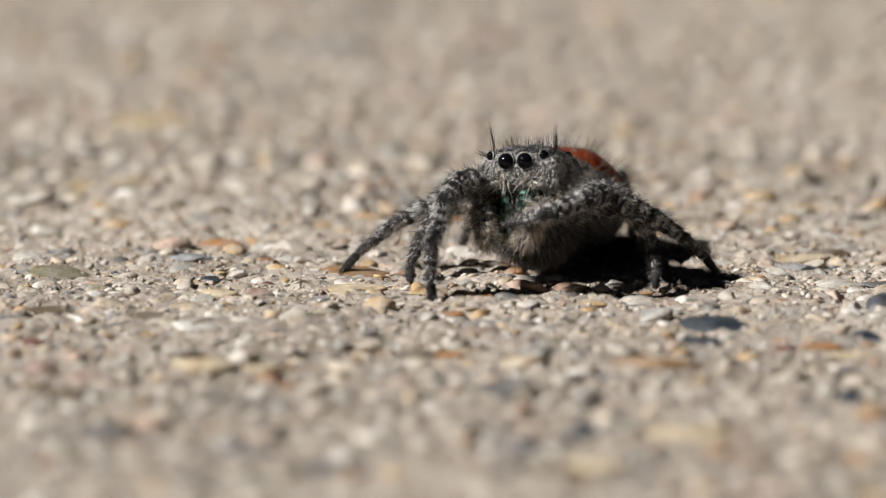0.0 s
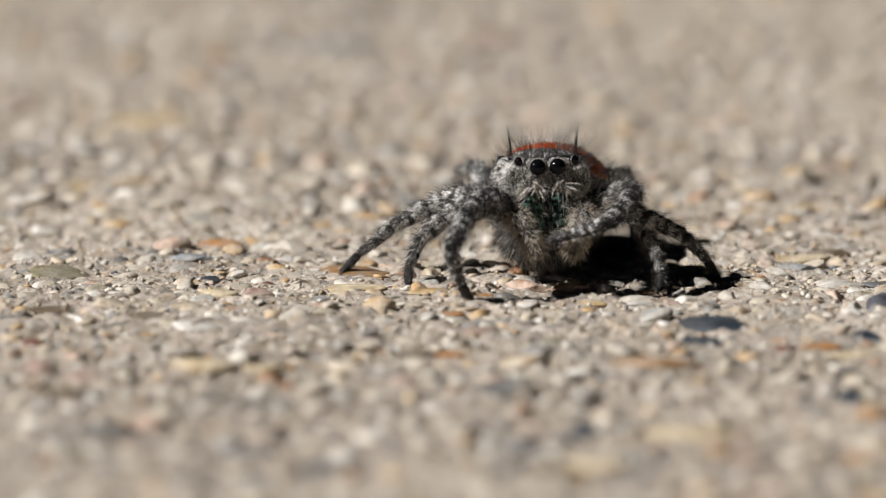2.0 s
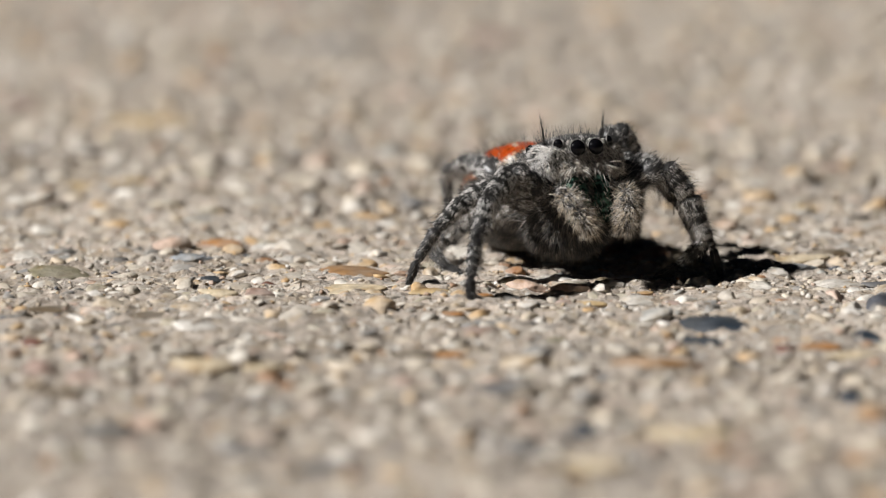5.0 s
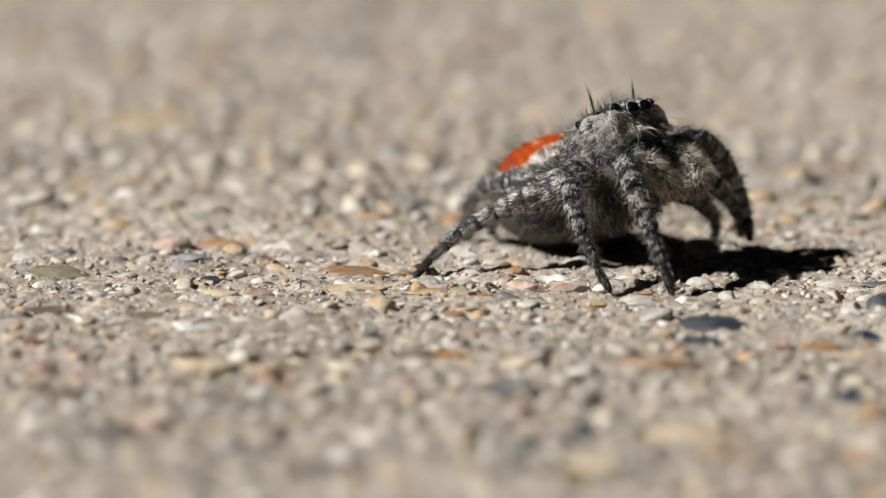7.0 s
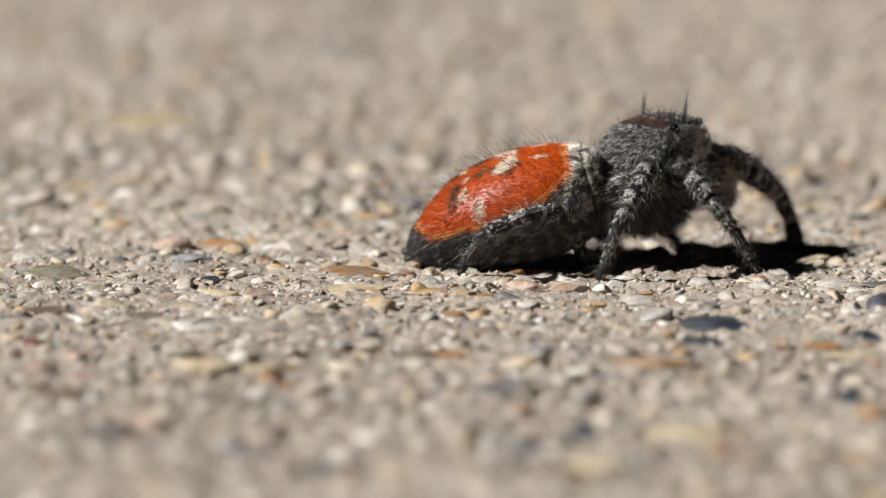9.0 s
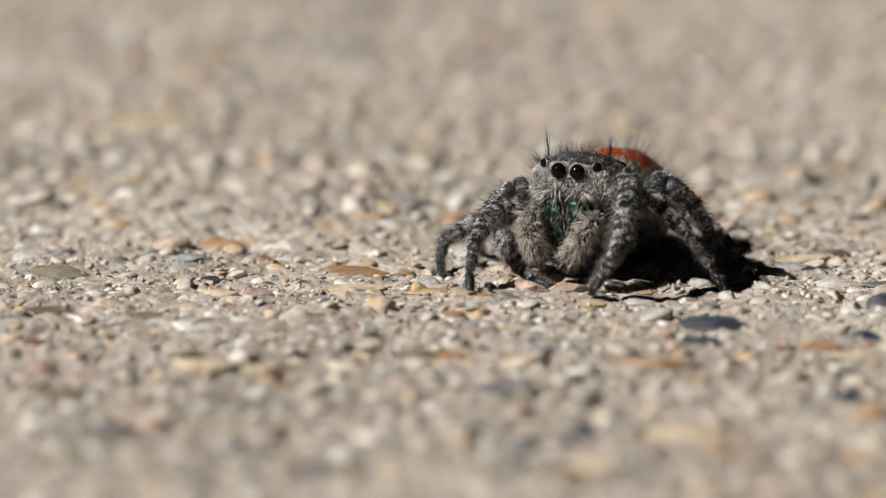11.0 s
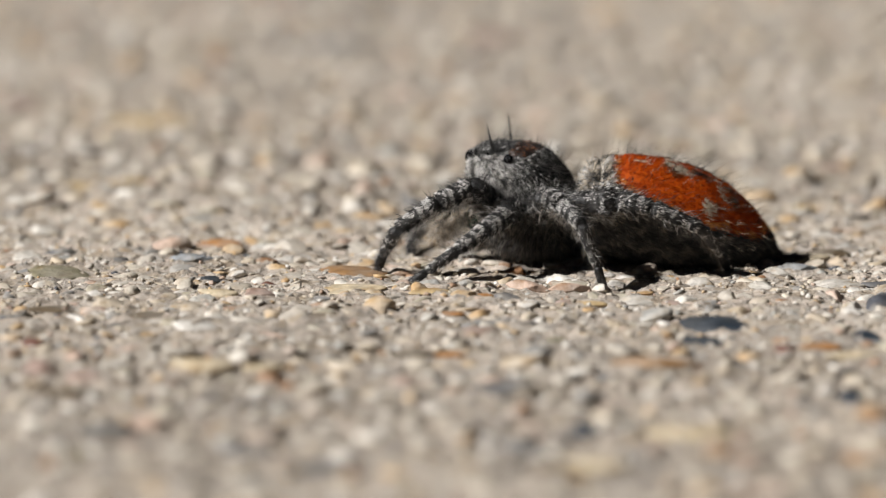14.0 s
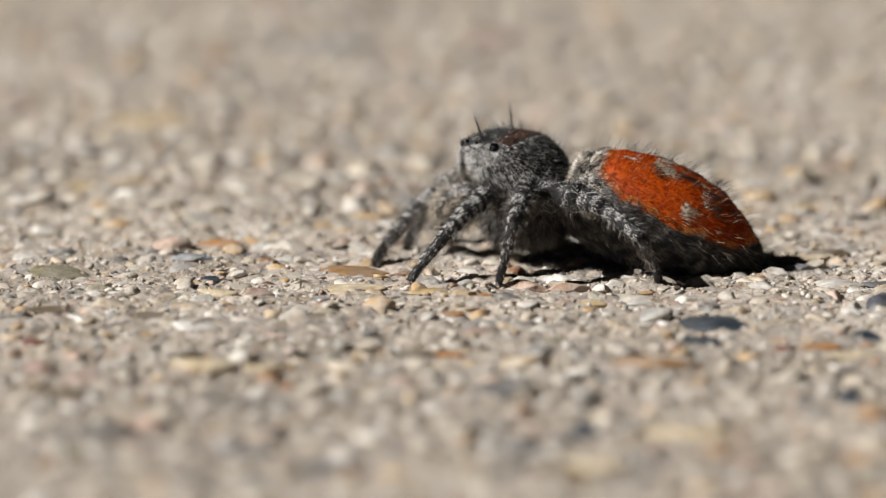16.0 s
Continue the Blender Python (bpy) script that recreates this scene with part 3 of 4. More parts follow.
def build_head():
    head = part("carapace", CARAPACE.mesh("carapace", 60, 64, [SKIN, SKIN_FACE], lambda q: np.where((q[:, 0] > 0.1) & (q[:, 2] < 1.35), 1, 0)), SPIDER, "dark carapace covered in grey hair")
    eyes(head)
    mats = [HAIR_GREY, HAIR_PALE, HAIR_DARK, HAIR_WHITE, HAIR_RUST]
    centres = np.array([(1.84, 0.306, 1.15, 0.28), (1.84, -0.306, 1.15, 0.28), (1.68, 0.83, 1.32, 0.18), (1.68, -0.83, 1.32, 0.18),
                        (0.42, 1.25, 1.26, 0.21), (0.42, -1.25, 1.26, 0.21)])

    def clear(p):
        d = np.linalg.norm(p[:, None, :] - centres[None, :, :3], axis=2)
        return (d > centres[None, :, 3]).all(1)
    p, n = CARAPACE.scatter(RNG, 30000, keep=clear)
    r = RNG.uniform(0, 1, len(p))
    up = n[:, 2] > 0.84
    front = p[:, 0] > 1.0
    cheek = (p[:, 0] > 0.35) & (p[:, 2] < 1.4)
    r = np.clip(0.62 * r + 0.38 * clumps(p, 0.09), 0, 0.999)
    idx = np.where(up, np.where(r < 0.5, 2, np.where(r < 0.82, np.where((p[:, 0] < 0.5) & (p[:, 0] > -0.35), 4, 0), np.where(p[:, 0] > 0.3, 1, 2))),
                   np.where(front, np.where(r < 0.58, 1, np.where(r < 0.72, 3, np.where(r < 0.9, 0, 2))), np.where(cheek, np.where(r < 0.42, 1, np.where(r < 0.55, 3, np.where(r < 0.78, 0, 2))), np.where(r < 0.42, 0, np.where(r < np.where(p[:, 0] < -0.2, 0.56, 0.63), 1, 2)))))
    flow = np.stack([np.where(front, -0.1, -0.9), n[:, 1] * 0.2, np.where(up, 0.0, -0.7)], -1)
    k = 900
    q = RNG.uniform(-1, 1, (k * 2, 2))
    q = q[(q**2).sum(1) < 1][:k]
    pc = np.stack([np.full(len(q), 1.83), q[:, 0] * 0.62, 0.83 + q[:, 1] * 0.36], -1)
    nc = np.tile(np.array([1.0, 0, 0.1]), (len(q), 1)) + pc * np.array([0, 0.3, 0])
    ok = clear(pc)
    pc, nc = pc[ok], nc[ok]
    pf, nf = CARAPACE.scatter(RNG, 2600, 0.955, 1.0, keep=clear)
    pc, nc = np.concatenate([pc, pf]), np.concatenate([nc, nf])
    part("face_fur", fur("face_fur", RNG, pc, nc, np.array([0.25, 0, -0.9]), RNG.uniform(0.08, 0.17, len(pc)), 0.6, 0.012, mats,
         RNG.choice([0, 1, 1, 3, 3, 2], len(pc)), 0.3, 0.2), head, "short grey face hair")
    part("pelt", fur("head_scales", RNG, p, n, flow, np.where(front, RNG.uniform(0.08, 0.16, len(p)), RNG.uniform(0.12, 0.28, len(p)) * np.where(up, 0.55, 1.0)), np.where(front | up, 0.84, 0.66), 0.0092, mats, idx, 0.2, 0.10), head,
         "short pale and dark grey hair")
    p, n = CARAPACE.scatter(RNG, 900, keep=lambda q: clear(q) & (q[:, 2] > np.where(q[:, 0] < 1.1, 0.7, 1.36)) & (q[:, 0] < 1.62))
    r = RNG.uniform(0, 1, len(p))
    part("bristle_coat", fur("head_bristles", RNG, p, n, np.array([0.25, 0, 0.6]), RNG.uniform(0.3, 0.62, len(p)), 0.35, 0.0065, mats,
         np.where(r < 0.8, 2, 0), 0.3), head, "stiff upright dark bristles")
    # pencil tufts by the eyes
    for s in (1, -1):
        k = 12
        p = np.array([0.96, 1.0 * s, 1.46]) + RNG.normal(0, 0.022, (k, 3))
        n = np.tile(np.array([0.12, 0.10 * s, 1.0]), (k, 1))
        part("eye_tuft", fur("eye_tuft", RNG, p, n, np.array([0.2, 0.05 * s, 0.5]), RNG.uniform(0.6, 1.05, k), 0.3, 0.0095, [HAIR_DARK], 0, 0.3, 0.045),
             head, "pencil of long black bristles")
        k = 12
        p = np.array([1.35, 1.02 * s, 1.28]) + RNG.normal(0, 0.05, (k, 3))
        n = np.tile(np.array([0.25, 0.9 * s, 0.55]), (k, 1))
        part("eye_tuft", fur("eye_tuft", RNG, p, n, np.array([0.2, 0.6 * s, 0.4]), RNG.uniform(0.4, 0.8, k), 0.3, 0.008, [HAIR_DARK], 0, 0.3, 0.16),
             head, "spray of black bristles beside the eyes")
    # pale fringe that hangs from below the main eyes
    k = 260
    y = RNG.uniform(0.42, 1.0, k) * RNG.choice([-1, 1], k)
    p = np.stack([1.80 - 0.22 * np.abs(y)**2, y, RNG.uniform(0.62, 0.92, k)], -1)
    n = np.stack([np.full(k, 0.9), -0.25 * np.sign(y), np.full(k, -0.25)], -1)
    flow = np.stack([np.full(k, 0.25), -0.5 * np.sign(y), np.full(k, -0.9)], -1)
    part("face_fringe", fur("face_fringe", RNG, p, n, flow, RNG.uniform(0.35, 0.75, k), 0.45, 0.015, [HAIR_WHITE, HAIR_BUFF, HAIR_DARK], RNG.choice([0, 1, 1, 2], k), 0.8, 0.16),
         head, "long pale hair below the eyes")
    # two white brows of long strands, one over each jaw
    k = 120
    side = RNG.choice([-1.0, 1.0], k)
    way = RNG.choice([-0.2, 0.7, 1.0, 1.15], k) * side
    p = np.stack([RNG.uniform(1.74, 1.86, k), side * 0.38 + RNG.normal(0, 0.09, k), RNG.uniform(0.50, 0.68, k)], -1)
    n = np.stack([np.full(k, 0.70), way * 0.75, np.full(k, 0.30)], -1)
    flow = np.stack([np.full(k, 0.30), 0.65 * way, np.full(k, -0.80)], -1)
    part("brow_hair", fur("brow_hair", RNG, p, n, flow, RNG.uniform(0.6, 1.1, k), 0.5, 0.016, [HAIR_WHITE, HAIR_BUFF, HAIR_DARK], RNG.choice([0, 0, 1, 2], k), 1.1, 0.10), head,
         "bold white strands that arch over the jaws")
    # dark fringe over the base of the jaws
    k = 320
    y = RNG.uniform(-0.85, 0.85, k)
    p = np.stack([1.80 - 0.18 * y**2, y, RNG.uniform(0.40, 0.58, k)], -1)
    n = np.stack([np.full(k, 0.9), y * 0.2, np.full(k, -0.4)], -1)
    part("jaw_fringe", fur("jaw_fringe", RNG, p, n, np.array([0.15, 0, -1.0]), RNG.uniform(0.2, 0.42, k), 0.6, 0.010, [HAIR_DARK, HAIR_GREY, HAIR_BUFF], RNG.choice([0, 0, 1, 2], k), 0.5, 0.16),
         head, "dark hair over the base of the jaws")
    chest = part("chest", CHEST.mesh("chest", 20, 26, [SKIN_SHADED]), SPIDER, "furry grey underside")
    # extra dark hairs among grey and buff paint in the shade under the body
    p, n = CHEST.scatter(RNG, 6500, keep=lambda q: q[:, 2] < -0.1)
    part("pelt", fur("chest_fur", RNG, p, n, np.array([0.2, 0, -1.0]), RNG.uniform(0.25, 0.6, len(p)), 0.45, 0.009, [HAIR_GREY, HAIR_BUFF, HAIR_DARK], RNG.choice([0, 2, 0, 1, 2], len(p))), chest)
    return head


def build_jaws():
    jaw = Loft([0.0, 0.06, 0.35, 0.8, 1.2, 1.5, 1.55], [0.15, 0.34, 0.44, 0.44, 0.36, 0.2, 0.05],
               [0.2, 0.34, 0.46, 0.44, 0.34, 0.18, 0.05], [-0.2, -0.3, -0.36, -0.34, -0.28, -0.15, -0.05], 2.1)
    me = jaw.mesh("jaw", 24, 26, [FANG_GREEN], bumpy=0.008)
    for s in (1, -1):
        ob = part("jaw", me, SPIDER, "metallic green jaw")
        ob.matrix_basis = Matrix.Translation(Vector((1.54, 0.38 * s, 0.34)) * MM) @ pose(0, 0, 0, 0, 84, 0)
        p, n = jaw.scatter(RNG, 420)
        hair = fur("jaw_hair", RNG, p, n, np.array([1.0, 0, 0]), RNG.uniform(0.15, 0.4, len(p)), 0.6, 0.009, [HAIR_GREY, HAIR_BUFF], (RNG.uniform(0, 1, len(p)) < 0.4).astype(int))
        part("hair", hair, ob)


def limb_shape(length, r0, r1, bulge=1.12):
    e = min(0.08, length * 0.1)
    rm = (r0 + r1) / 2 * bulge
    return Loft([0, e, length * 0.3, length * 0.7, length - e, length],
                [r0 * 0.45, r0 * 0.85, rm, (rm + r1) / 2, r1 * 0.9, r1 * 0.4],
                [r0 * 0.45, r0 * 0.9, rm * 1.1, (rm + r1) / 2, r1 * 0.9, r1 * 0.4],
                [-r0 * 0.45, -r0 * 0.9, -rm * 1.1, -(rm + r1) / 2, -r1 * 0.9, -r1 * 0.4], 2.0)


def limb_meshes(kind, length, r0, r1, hairs, seed, pale=0.5, shag=1.0):
    """One leg joint: its cuticle, and its fur with dark rings at the joints and pale ones between."""
    rng = np.random.RandomState(seed)
    shape = limb_shape(length, r0, r1)
    per = 2 if length > 0.9 else 1
    skin = shape.mesh(kind, 22, 18, [SKIN_LEG, SKIN],
                      lambda q: np.where(np.abs(((q[:, 0] / length * per) % 1.0) - 0.5) * 2 > 0.62, 1, 0))
    mats = [HAIR_DARK, HAIR_GREY, HAIR_PALE, HAIR_BUFF]
    along = np.array([1.0, 0, 0])
    p, n = shape.scatter(rng, hairs)
    u = p[:, 0] / length
    ring = np.abs(((u * per + rng.normal(0, 0.02, len(p))) % 1.0) - 0.5) * 2
    spots = (np.abs(((u * per * 2 + 0.25) % 1.0) - 0.5) < 0.17) & (np.abs(p[:, 1]) > 0.35 * r1) & (np.abs(p[:, 1]) < 0.95 * r0) & (p[:, 2] > 0)
    tuft = 0.30 + 0.42 * clumps(p * np.array([0.5, 1.0, 1.0]), 0.10) + 0.13 * rng.normal(0, 1, len(p)) + 0.42 * (ring > 0.62 + 0.3 * clumps(p, 0.15)) + 0.50 * spots + 0.25 * (kind == "tarsus")
    idx = np.where(tuft > 0.63, 0, np.where(tuft > 0.26 + 0.35 * pale, 1, 2))
    ln = rng.uniform(0.07, 0.17, len(p)) * shag
    coat = fur(kind + "_fur", rng, p, n, along, ln, 0.94, np.where(idx == 2, 0.0105, 0.0095), mats, idx, 0.06, 0.05)
    q, m = shape.scatter(rng, int(hairs * 0.12))
    under = m[:, 2] < 0.0
    idx2 = np.where(under, np.where(rng.uniform(0, 1, len(q)) < 0.75, 3, 1), np.where(rng.uniform(0, 1, len(q)) < 0.85, 0, 2))
    shagm = fur(kind + "_bristles", rng, q, m, along, rng.uniform(0.22, 0.55, len(q)) * shag * np.where(under, 1.25, 1.0), 0.52, np.where(under, 0.005, 0.0055), mats, idx2)
    return skin, coat, shagm


LEG_LENGTHS = {1: (2.05, 1.2, 1.5, 1.15, 0.8), 2: (1.65, 1.0, 1.2, 1.15, 0.8), 3: (1.9, 1.0, 1.35, 1.35, 0.9), 4: (2.65, 1.1, 1.65, 1.5, 0.85)}
LEG_RADII = {1: (0.38, 0.33, 0.27, 0.205, 0.135, 0.10), 2: (0.39, 0.32, 0.255, 0.18, 0.125, 0.095),
             3: (0.40, 0.33, 0.255, 0.18, 0.12, 0.09), 4: (0.38, 0.30, 0.225, 0.165, 0.115, 0.09)}
LEG_ROOT = {1: (0.95, 0.80, -0.30), 2: (0.35, 0.95, -0.36), 3: (-0.35, 0.95, -0.36), 4: (-0.95, 0.78, -0.28)}
JOINTS = ("femur", "patella", "tibia", "metatarsus", "tarsus")


def build_legs():
    legs = {}
    for k in (1, 2, 3, 4):
        made = []
        for j, kind in enumerate(JOINTS):
            hairs = (3000, 2000, 2200, 1400, 1000)[j] + (600 if k == 1 else 0)
            made.append(limb_meshes(kind, LEG_LENGTHS[k][j], LEG_RADII[k][j], LEG_RADII[k][j + 1], hairs, 40 + 10 * k + j,
                                    (0.7, 0.75, 0.78, 0.7, 0.35)[j] - (0.14 if k == 4 else 0), (1.1, 1.0, 0.95, 0.7, 0.6)[j]))
        for side, s in (("L", 1), ("R", -1)):
            chain = []
            for kind, (skin, coat, shag) in zip(JOINTS, made):
                ob = part(kind, skin, SPIDER, "furry grey leg joint with dark rings")
                part("fur", coat, ob)
                part("bristle_coat", shag, ob)
                chain.append(ob)
            x, y, z = LEG_ROOT[k]
            v, f = BALLS[2]
            hub = np.array([x * 0.9, (y - 0.28) * s, z - 0.12])
            size = np.array([0.42, 0.58, 0.55])
            coxa = part("coxa", mesh_of("coxa", v * size + hub, f, [SKIN_LEG]), SPIDER)
            w = RNG.normal(0, 1, (420, 3))
            w /= np.linalg.norm(w, axis=1)[:, None]
            w = w[(w[:, 1] * s > -0.3) & (w[:, 2] < 0.6)]
            part("fur", fur("coxa_fur", RNG, w * size + hub, w, np.array([0, 0.5 * s, -0.8]), RNG.uniform(0.2, 0.45, len(w)), 0.55, 0.010,
                 [HAIR_GREY, HAIR_BUFF, HAIR_DARK, HAIR_PALE], RNG.choice([0, 0, 1, 2, 3], len(w)), 0.3, 0.15), coxa)
            legs[side + str(k)] = (chain, Vector((x, y * s, z)), LEG_LENGTHS[k])
    return legs


PALPS = []


def build_palps():
    """The two short furry feelers that hang before the jaws."""
    names = ("palp_upper", "palp_middle", "palp_tip")
    lengths = (0.95, 0.75, 0.85)
    made = [limb_meshes("palp_upper", 0.95, 0.22, 0.23, 700, 91, 0.6, 1.1), limb_meshes("palp_middle", 0.75, 0.22, 0.23, 600, 92, 0.75, 1.2),
            limb_meshes("palp_tip", 0.85, 0.25, 0.16, 600, 93, 0.85, 1.2)]
    rng = np.random.RandomState(94)
    long_hair = []
    for ln, r, k in ((0.95, 0.2, 140), (0.75, 0.22, 440), (0.85, 0.2, 620)):
        shape = limb_shape(ln, r, r * 0.9)
        p, n = shape.scatter(rng, k)
        long_hair.append(fur("palp_fringe", rng, p, n, np.array([1.0, 0, -0.15]), rng.uniform(0.26, 0.58, len(p)), 0.62, 0.0095,
                             [HAIR_BUFF, HAIR_WHITE, HAIR_GREY, HAIR_CREAM], rng.choice([0, 0, 2, 3, 3, 1], len(p)), 0.35, 0.26))
    for s in (1, -1):
        at = Vector((1.25, 1.02 * s, -0.18))
        for k, way in enumerate(((0.95, 0.0, -0.06), (0.80, -0.18, -0.56), (0.24, -0.46, -0.90))):
            skin, coat, shag = made[k]
            ob = part(names[k], skin, SPIDER, "pale shaggy feeler joint")
            d = Vector((way[0], way[1] * s, way[2])).normalized()
            ob.matrix_basis = bone(at, d, Vector((0.6, 0, 1)))
            part("fur", coat, ob)
            part("fringe", long_hair[k], ob, "long pale combed hair")
            PALPS.append((ob, s, ob.matrix_basis.copy()))
            at = at + d * lengths[k] * 0.93


def bone(at, d, up):
    """The pose, in metres, of a joint that starts at a point in millimetres and runs along d."""
    d = d.normalized()
    z = up - d * up.dot(d)
    z = z.normalized() if z.length > 1e-6 else d.orthogonal().normalized()
    y = z.cross(d)
    m = Matrix((d, y, z)).transposed().to_4x4()
    return Matrix.Translation(at * MM) @ m


def reach(root, foot, lengths, pole, raise_deg):
    """Bends a leg from root to foot in the plane of pole: starts and directions of its five joints."""
    f, p, t, m, s = lengths
    u = foot - root
    dist = max(u.length, 0.3)
    u = u.normalized()
    v = (pole - u * pole.dot(u)).normalized()
    b1, b2 = radians(22), radians(12)
    b = math.hypot(p + t * math.cos(b1), t * math.sin(b1))
    ob = math.atan2(t * math.sin(b1), p + t * math.cos(b1))
    c = math.hypot(m + s * math.cos(b2), s * math.sin(b2))
    oc = math.atan2(s * math.sin(b2), m + s * math.cos(b2))
    best = None
    for k in range(0, 60):
        for sign in (1, -1):
            a = radians(raise_deg + sign * k * 2)
            if not radians(-10) < a < radians(140):
                continue
            kx, ky = f * math.cos(a), f * math.sin(a)
            rx, ry = dist - kx, -ky
            r = math.hypot(rx, ry)
            if abs(b - c) + 0.05 < r < (b + c) * 0.975:
                best = (a, kx, ky, rx, ry, r)
                break
        if best:
            break
    if best is None:
        a = radians(8)
        kx, ky = f * math.cos(a), f * math.sin(a)
        rx, ry = dist - kx, -ky
        best = (a, kx, ky, rx, ry, b + c - 0.03)
    a, kx, ky, rx, ry, r = best
    toward = math.atan2(ry, rx)
    bend = math.acos(max(-1, min(1, (b * b + r * r - c * c) / (2 * b * r))))
    a2 = toward + bend
    ex, ey = kx + b * math.cos(a2), ky + b * math.sin(a2)
    a3 = math.atan2(ry + ky - ey, dist - ex)
    angles = (a, a2 + ob, a2 + ob - b1, a3 + oc, a3 + oc - b2)
    at, out = root, []
    for ang, ln in zip(angles, lengths):
        d = u * math.cos(ang) + v * math.sin(ang)
        out.append((at, d, v * math.cos(ang) - u * math.sin(ang)))
        at = at + d * ln
    return out


# ---- stances of the spider: from, to (seconds), carapace place in mm, yaw, pitch, roll; abdomen yaw and pitch; feet ----
STANCES = []
FEET = {}
REST = (82, 0.5, 0.0)


def stance(t0, t1, at, turn, tail, high=None, **feet):
    """Feet keep their places from the stance before unless they are given."""
    for k, w in feet.items():
        FEET[k] = Vector(w if len(w) == 3 else (*w, 0.10))
    STANCES.append((t0, t1, Vector(at), turn, (*tail, 0.0, 0.0)[:4], dict(FEET), dict(high or {})))


def facing(yaw, pitch, roll):
    """Yaw 0 faces the lens; a positive pitch lifts the nose."""
    return Euler((radians(roll), radians(-pitch), radians(yaw - 90))).to_quaternion()


def stances():
    stance(0, 0.53, (2.86, -5.60, 2.53), (-20, 7.0, 4.0), (-9, 9.3, -0.26, 0),
           {"L1": (103, 3.00, -1.15), "L2": (78, -0.74, -0.58), "L3": (78, -0.03, 1.44), "L4": (12, -0.22, -0.63), "R1": (65, 0.22, 0.08), "R2": (81, -0.47, -1.12), "R3": (101, 0.74, -1.09), "R4": (24, -0.98, 0.29)},
           L1=(1.90, -8.30, 2.13), L2=(6.45, -7.77), L3=(8.42, -4.92), L4=(6.01, -0.71), R1=(-0.29, -9.80, -0.15), R2=(-1.02, -7.06), R3=(-3.15, -5.13), R4=(0.55, -1.03))
    stance(0.66, 1.03, (3.02, -5.60, 2.44), (-2, 7.0, 2.0), (-12, 9.7, -0.08, 0),
           {"L1": (99, 2.59, 0.24), "L2": (83, -0.42, -1.07), "L3": (58, -0.70, 1.09), "L4": (24, -0.17, -0.11), "R1": (53, 0.35, 0.43), "R2": (73, 0.36, -1.53), "R3": (71, 0.86, -1.34), "R4": (25, -0.57, -0.16)},
           L1=(2.49, -8.50, 1.96), L2=(6.55, -7.97), L3=(8.43, -5.54), L4=(6.02, -0.27), R1=(0.75, -9.75), R2=(-1.07, -7.06), R3=(-3.11, -5.13), R4=(0.43, -0.49))
    stance(1.15, 3.65, (2.94, -5.60, 2.50), (8, 3.0, 0.7), (-14, 9.2, -0.20, 0),
           {"L1": (97, 2.32, -0.62), "L2": (86, -0.40, -1.36), "L3": (46, -0.71, 0.92), "L4": (23, 0.18, -0.59), "R1": (52, 0.75, 0.77), "R2": (73, -0.78, -1.09), "R3": (53, -0.75, -1.00), "R4": (33, 0.04, -0.87)},
           L1=(3.21, -8.70, 1.73), L2=(6.57, -8.17), L3=(8.42, -5.74), L4=(6.02, -0.27), R1=(0.83, -9.80, -0.03), R2=(-1.07, -7.27), R3=(-3.15, -5.13), R4=(0.39, -0.27))
    stance(3.95, 4.45, (2.94, -5.60, 2.50), (8, 2.4, 1.0), (-14, 9.2, -0.22, 0),
           {"L1": (107, 0.55, 0.28), "L2": (65, 0.50, -1.54), "L3": (49, -0.97, 0.70), "L4": (22, 0.22, -0.69), "R1": (53, 0.60, 0.56), "R2": (72, -0.19, -1.65), "R3": (53, -0.74, -1.06), "R4": (32, 0.03, -0.88)},
           L1=(4.62, -5.23), L2=(6.57, -8.37), L3=(8.52, -5.54), L4=(6.02, -0.27), R1=(0.83, -9.80, -0.03), R2=(-1.07, -7.27), R3=(-3.15, -5.13), R4=(0.39, -0.27))
    stance(4.9, 5.2, (3.7, -5.0, 2.7), (25, 12, 0), (12, 10, -0.2), {"R3": (50, -0.5, -1.0), "R4": (40, 0.1, -0.6)}, R3=(0.6, -5.2), L1=(6.5, -6.0), L2=(8.0, -3.5))
    stance(6.1, 7.9, (5.08, -3.90, 3.32), (50, 25.0, -1.0), (12, 10.5, -0.32, 15),
           {"L1": (67, 0.30, 0.11), "L2": (42, -0.63, 1.40), "L3": (44, -2.17, 0.38), "L4": (19, 0.16, -0.28), "R1": (84, 0.34, -0.09), "R2": (72, 1.07, -0.37), "R3": (24, -1.22, -0.79), "R4": (36, 0.76, -0.33)},
           L1=(9.67, -0.60, 0.39), L2=(9.40, -0.30, 0.47), L3=(8.57, 1.14), L4=(1.55, 1.69), R1=(6.93, -8.77), R2=(5.06, -8.27), R3=(-0.85, -5.74), R4=(0.79, 1.80, -0.01))
    stance(7.98, 8.02, (5.55, -3.80, 3.15), (56, 22, -1), (21, 11, -0.34, 15),
           {"L1": (67, 0.30, 0.11), "L2": (42, -0.63, 1.40), "L3": (44, -2.17, 0.38), "L4": (23, 0.07, -0.69), "R1": (84, 0.34, -0.09), "R2": (72, 1.07, -0.37), "R3": (26, -1.06, -0.73), "R4": (34, 0.21, -0.27)},
           R1=(7.6, -7.6, 0.5), L1=(9.9, -0.4, 0.4))
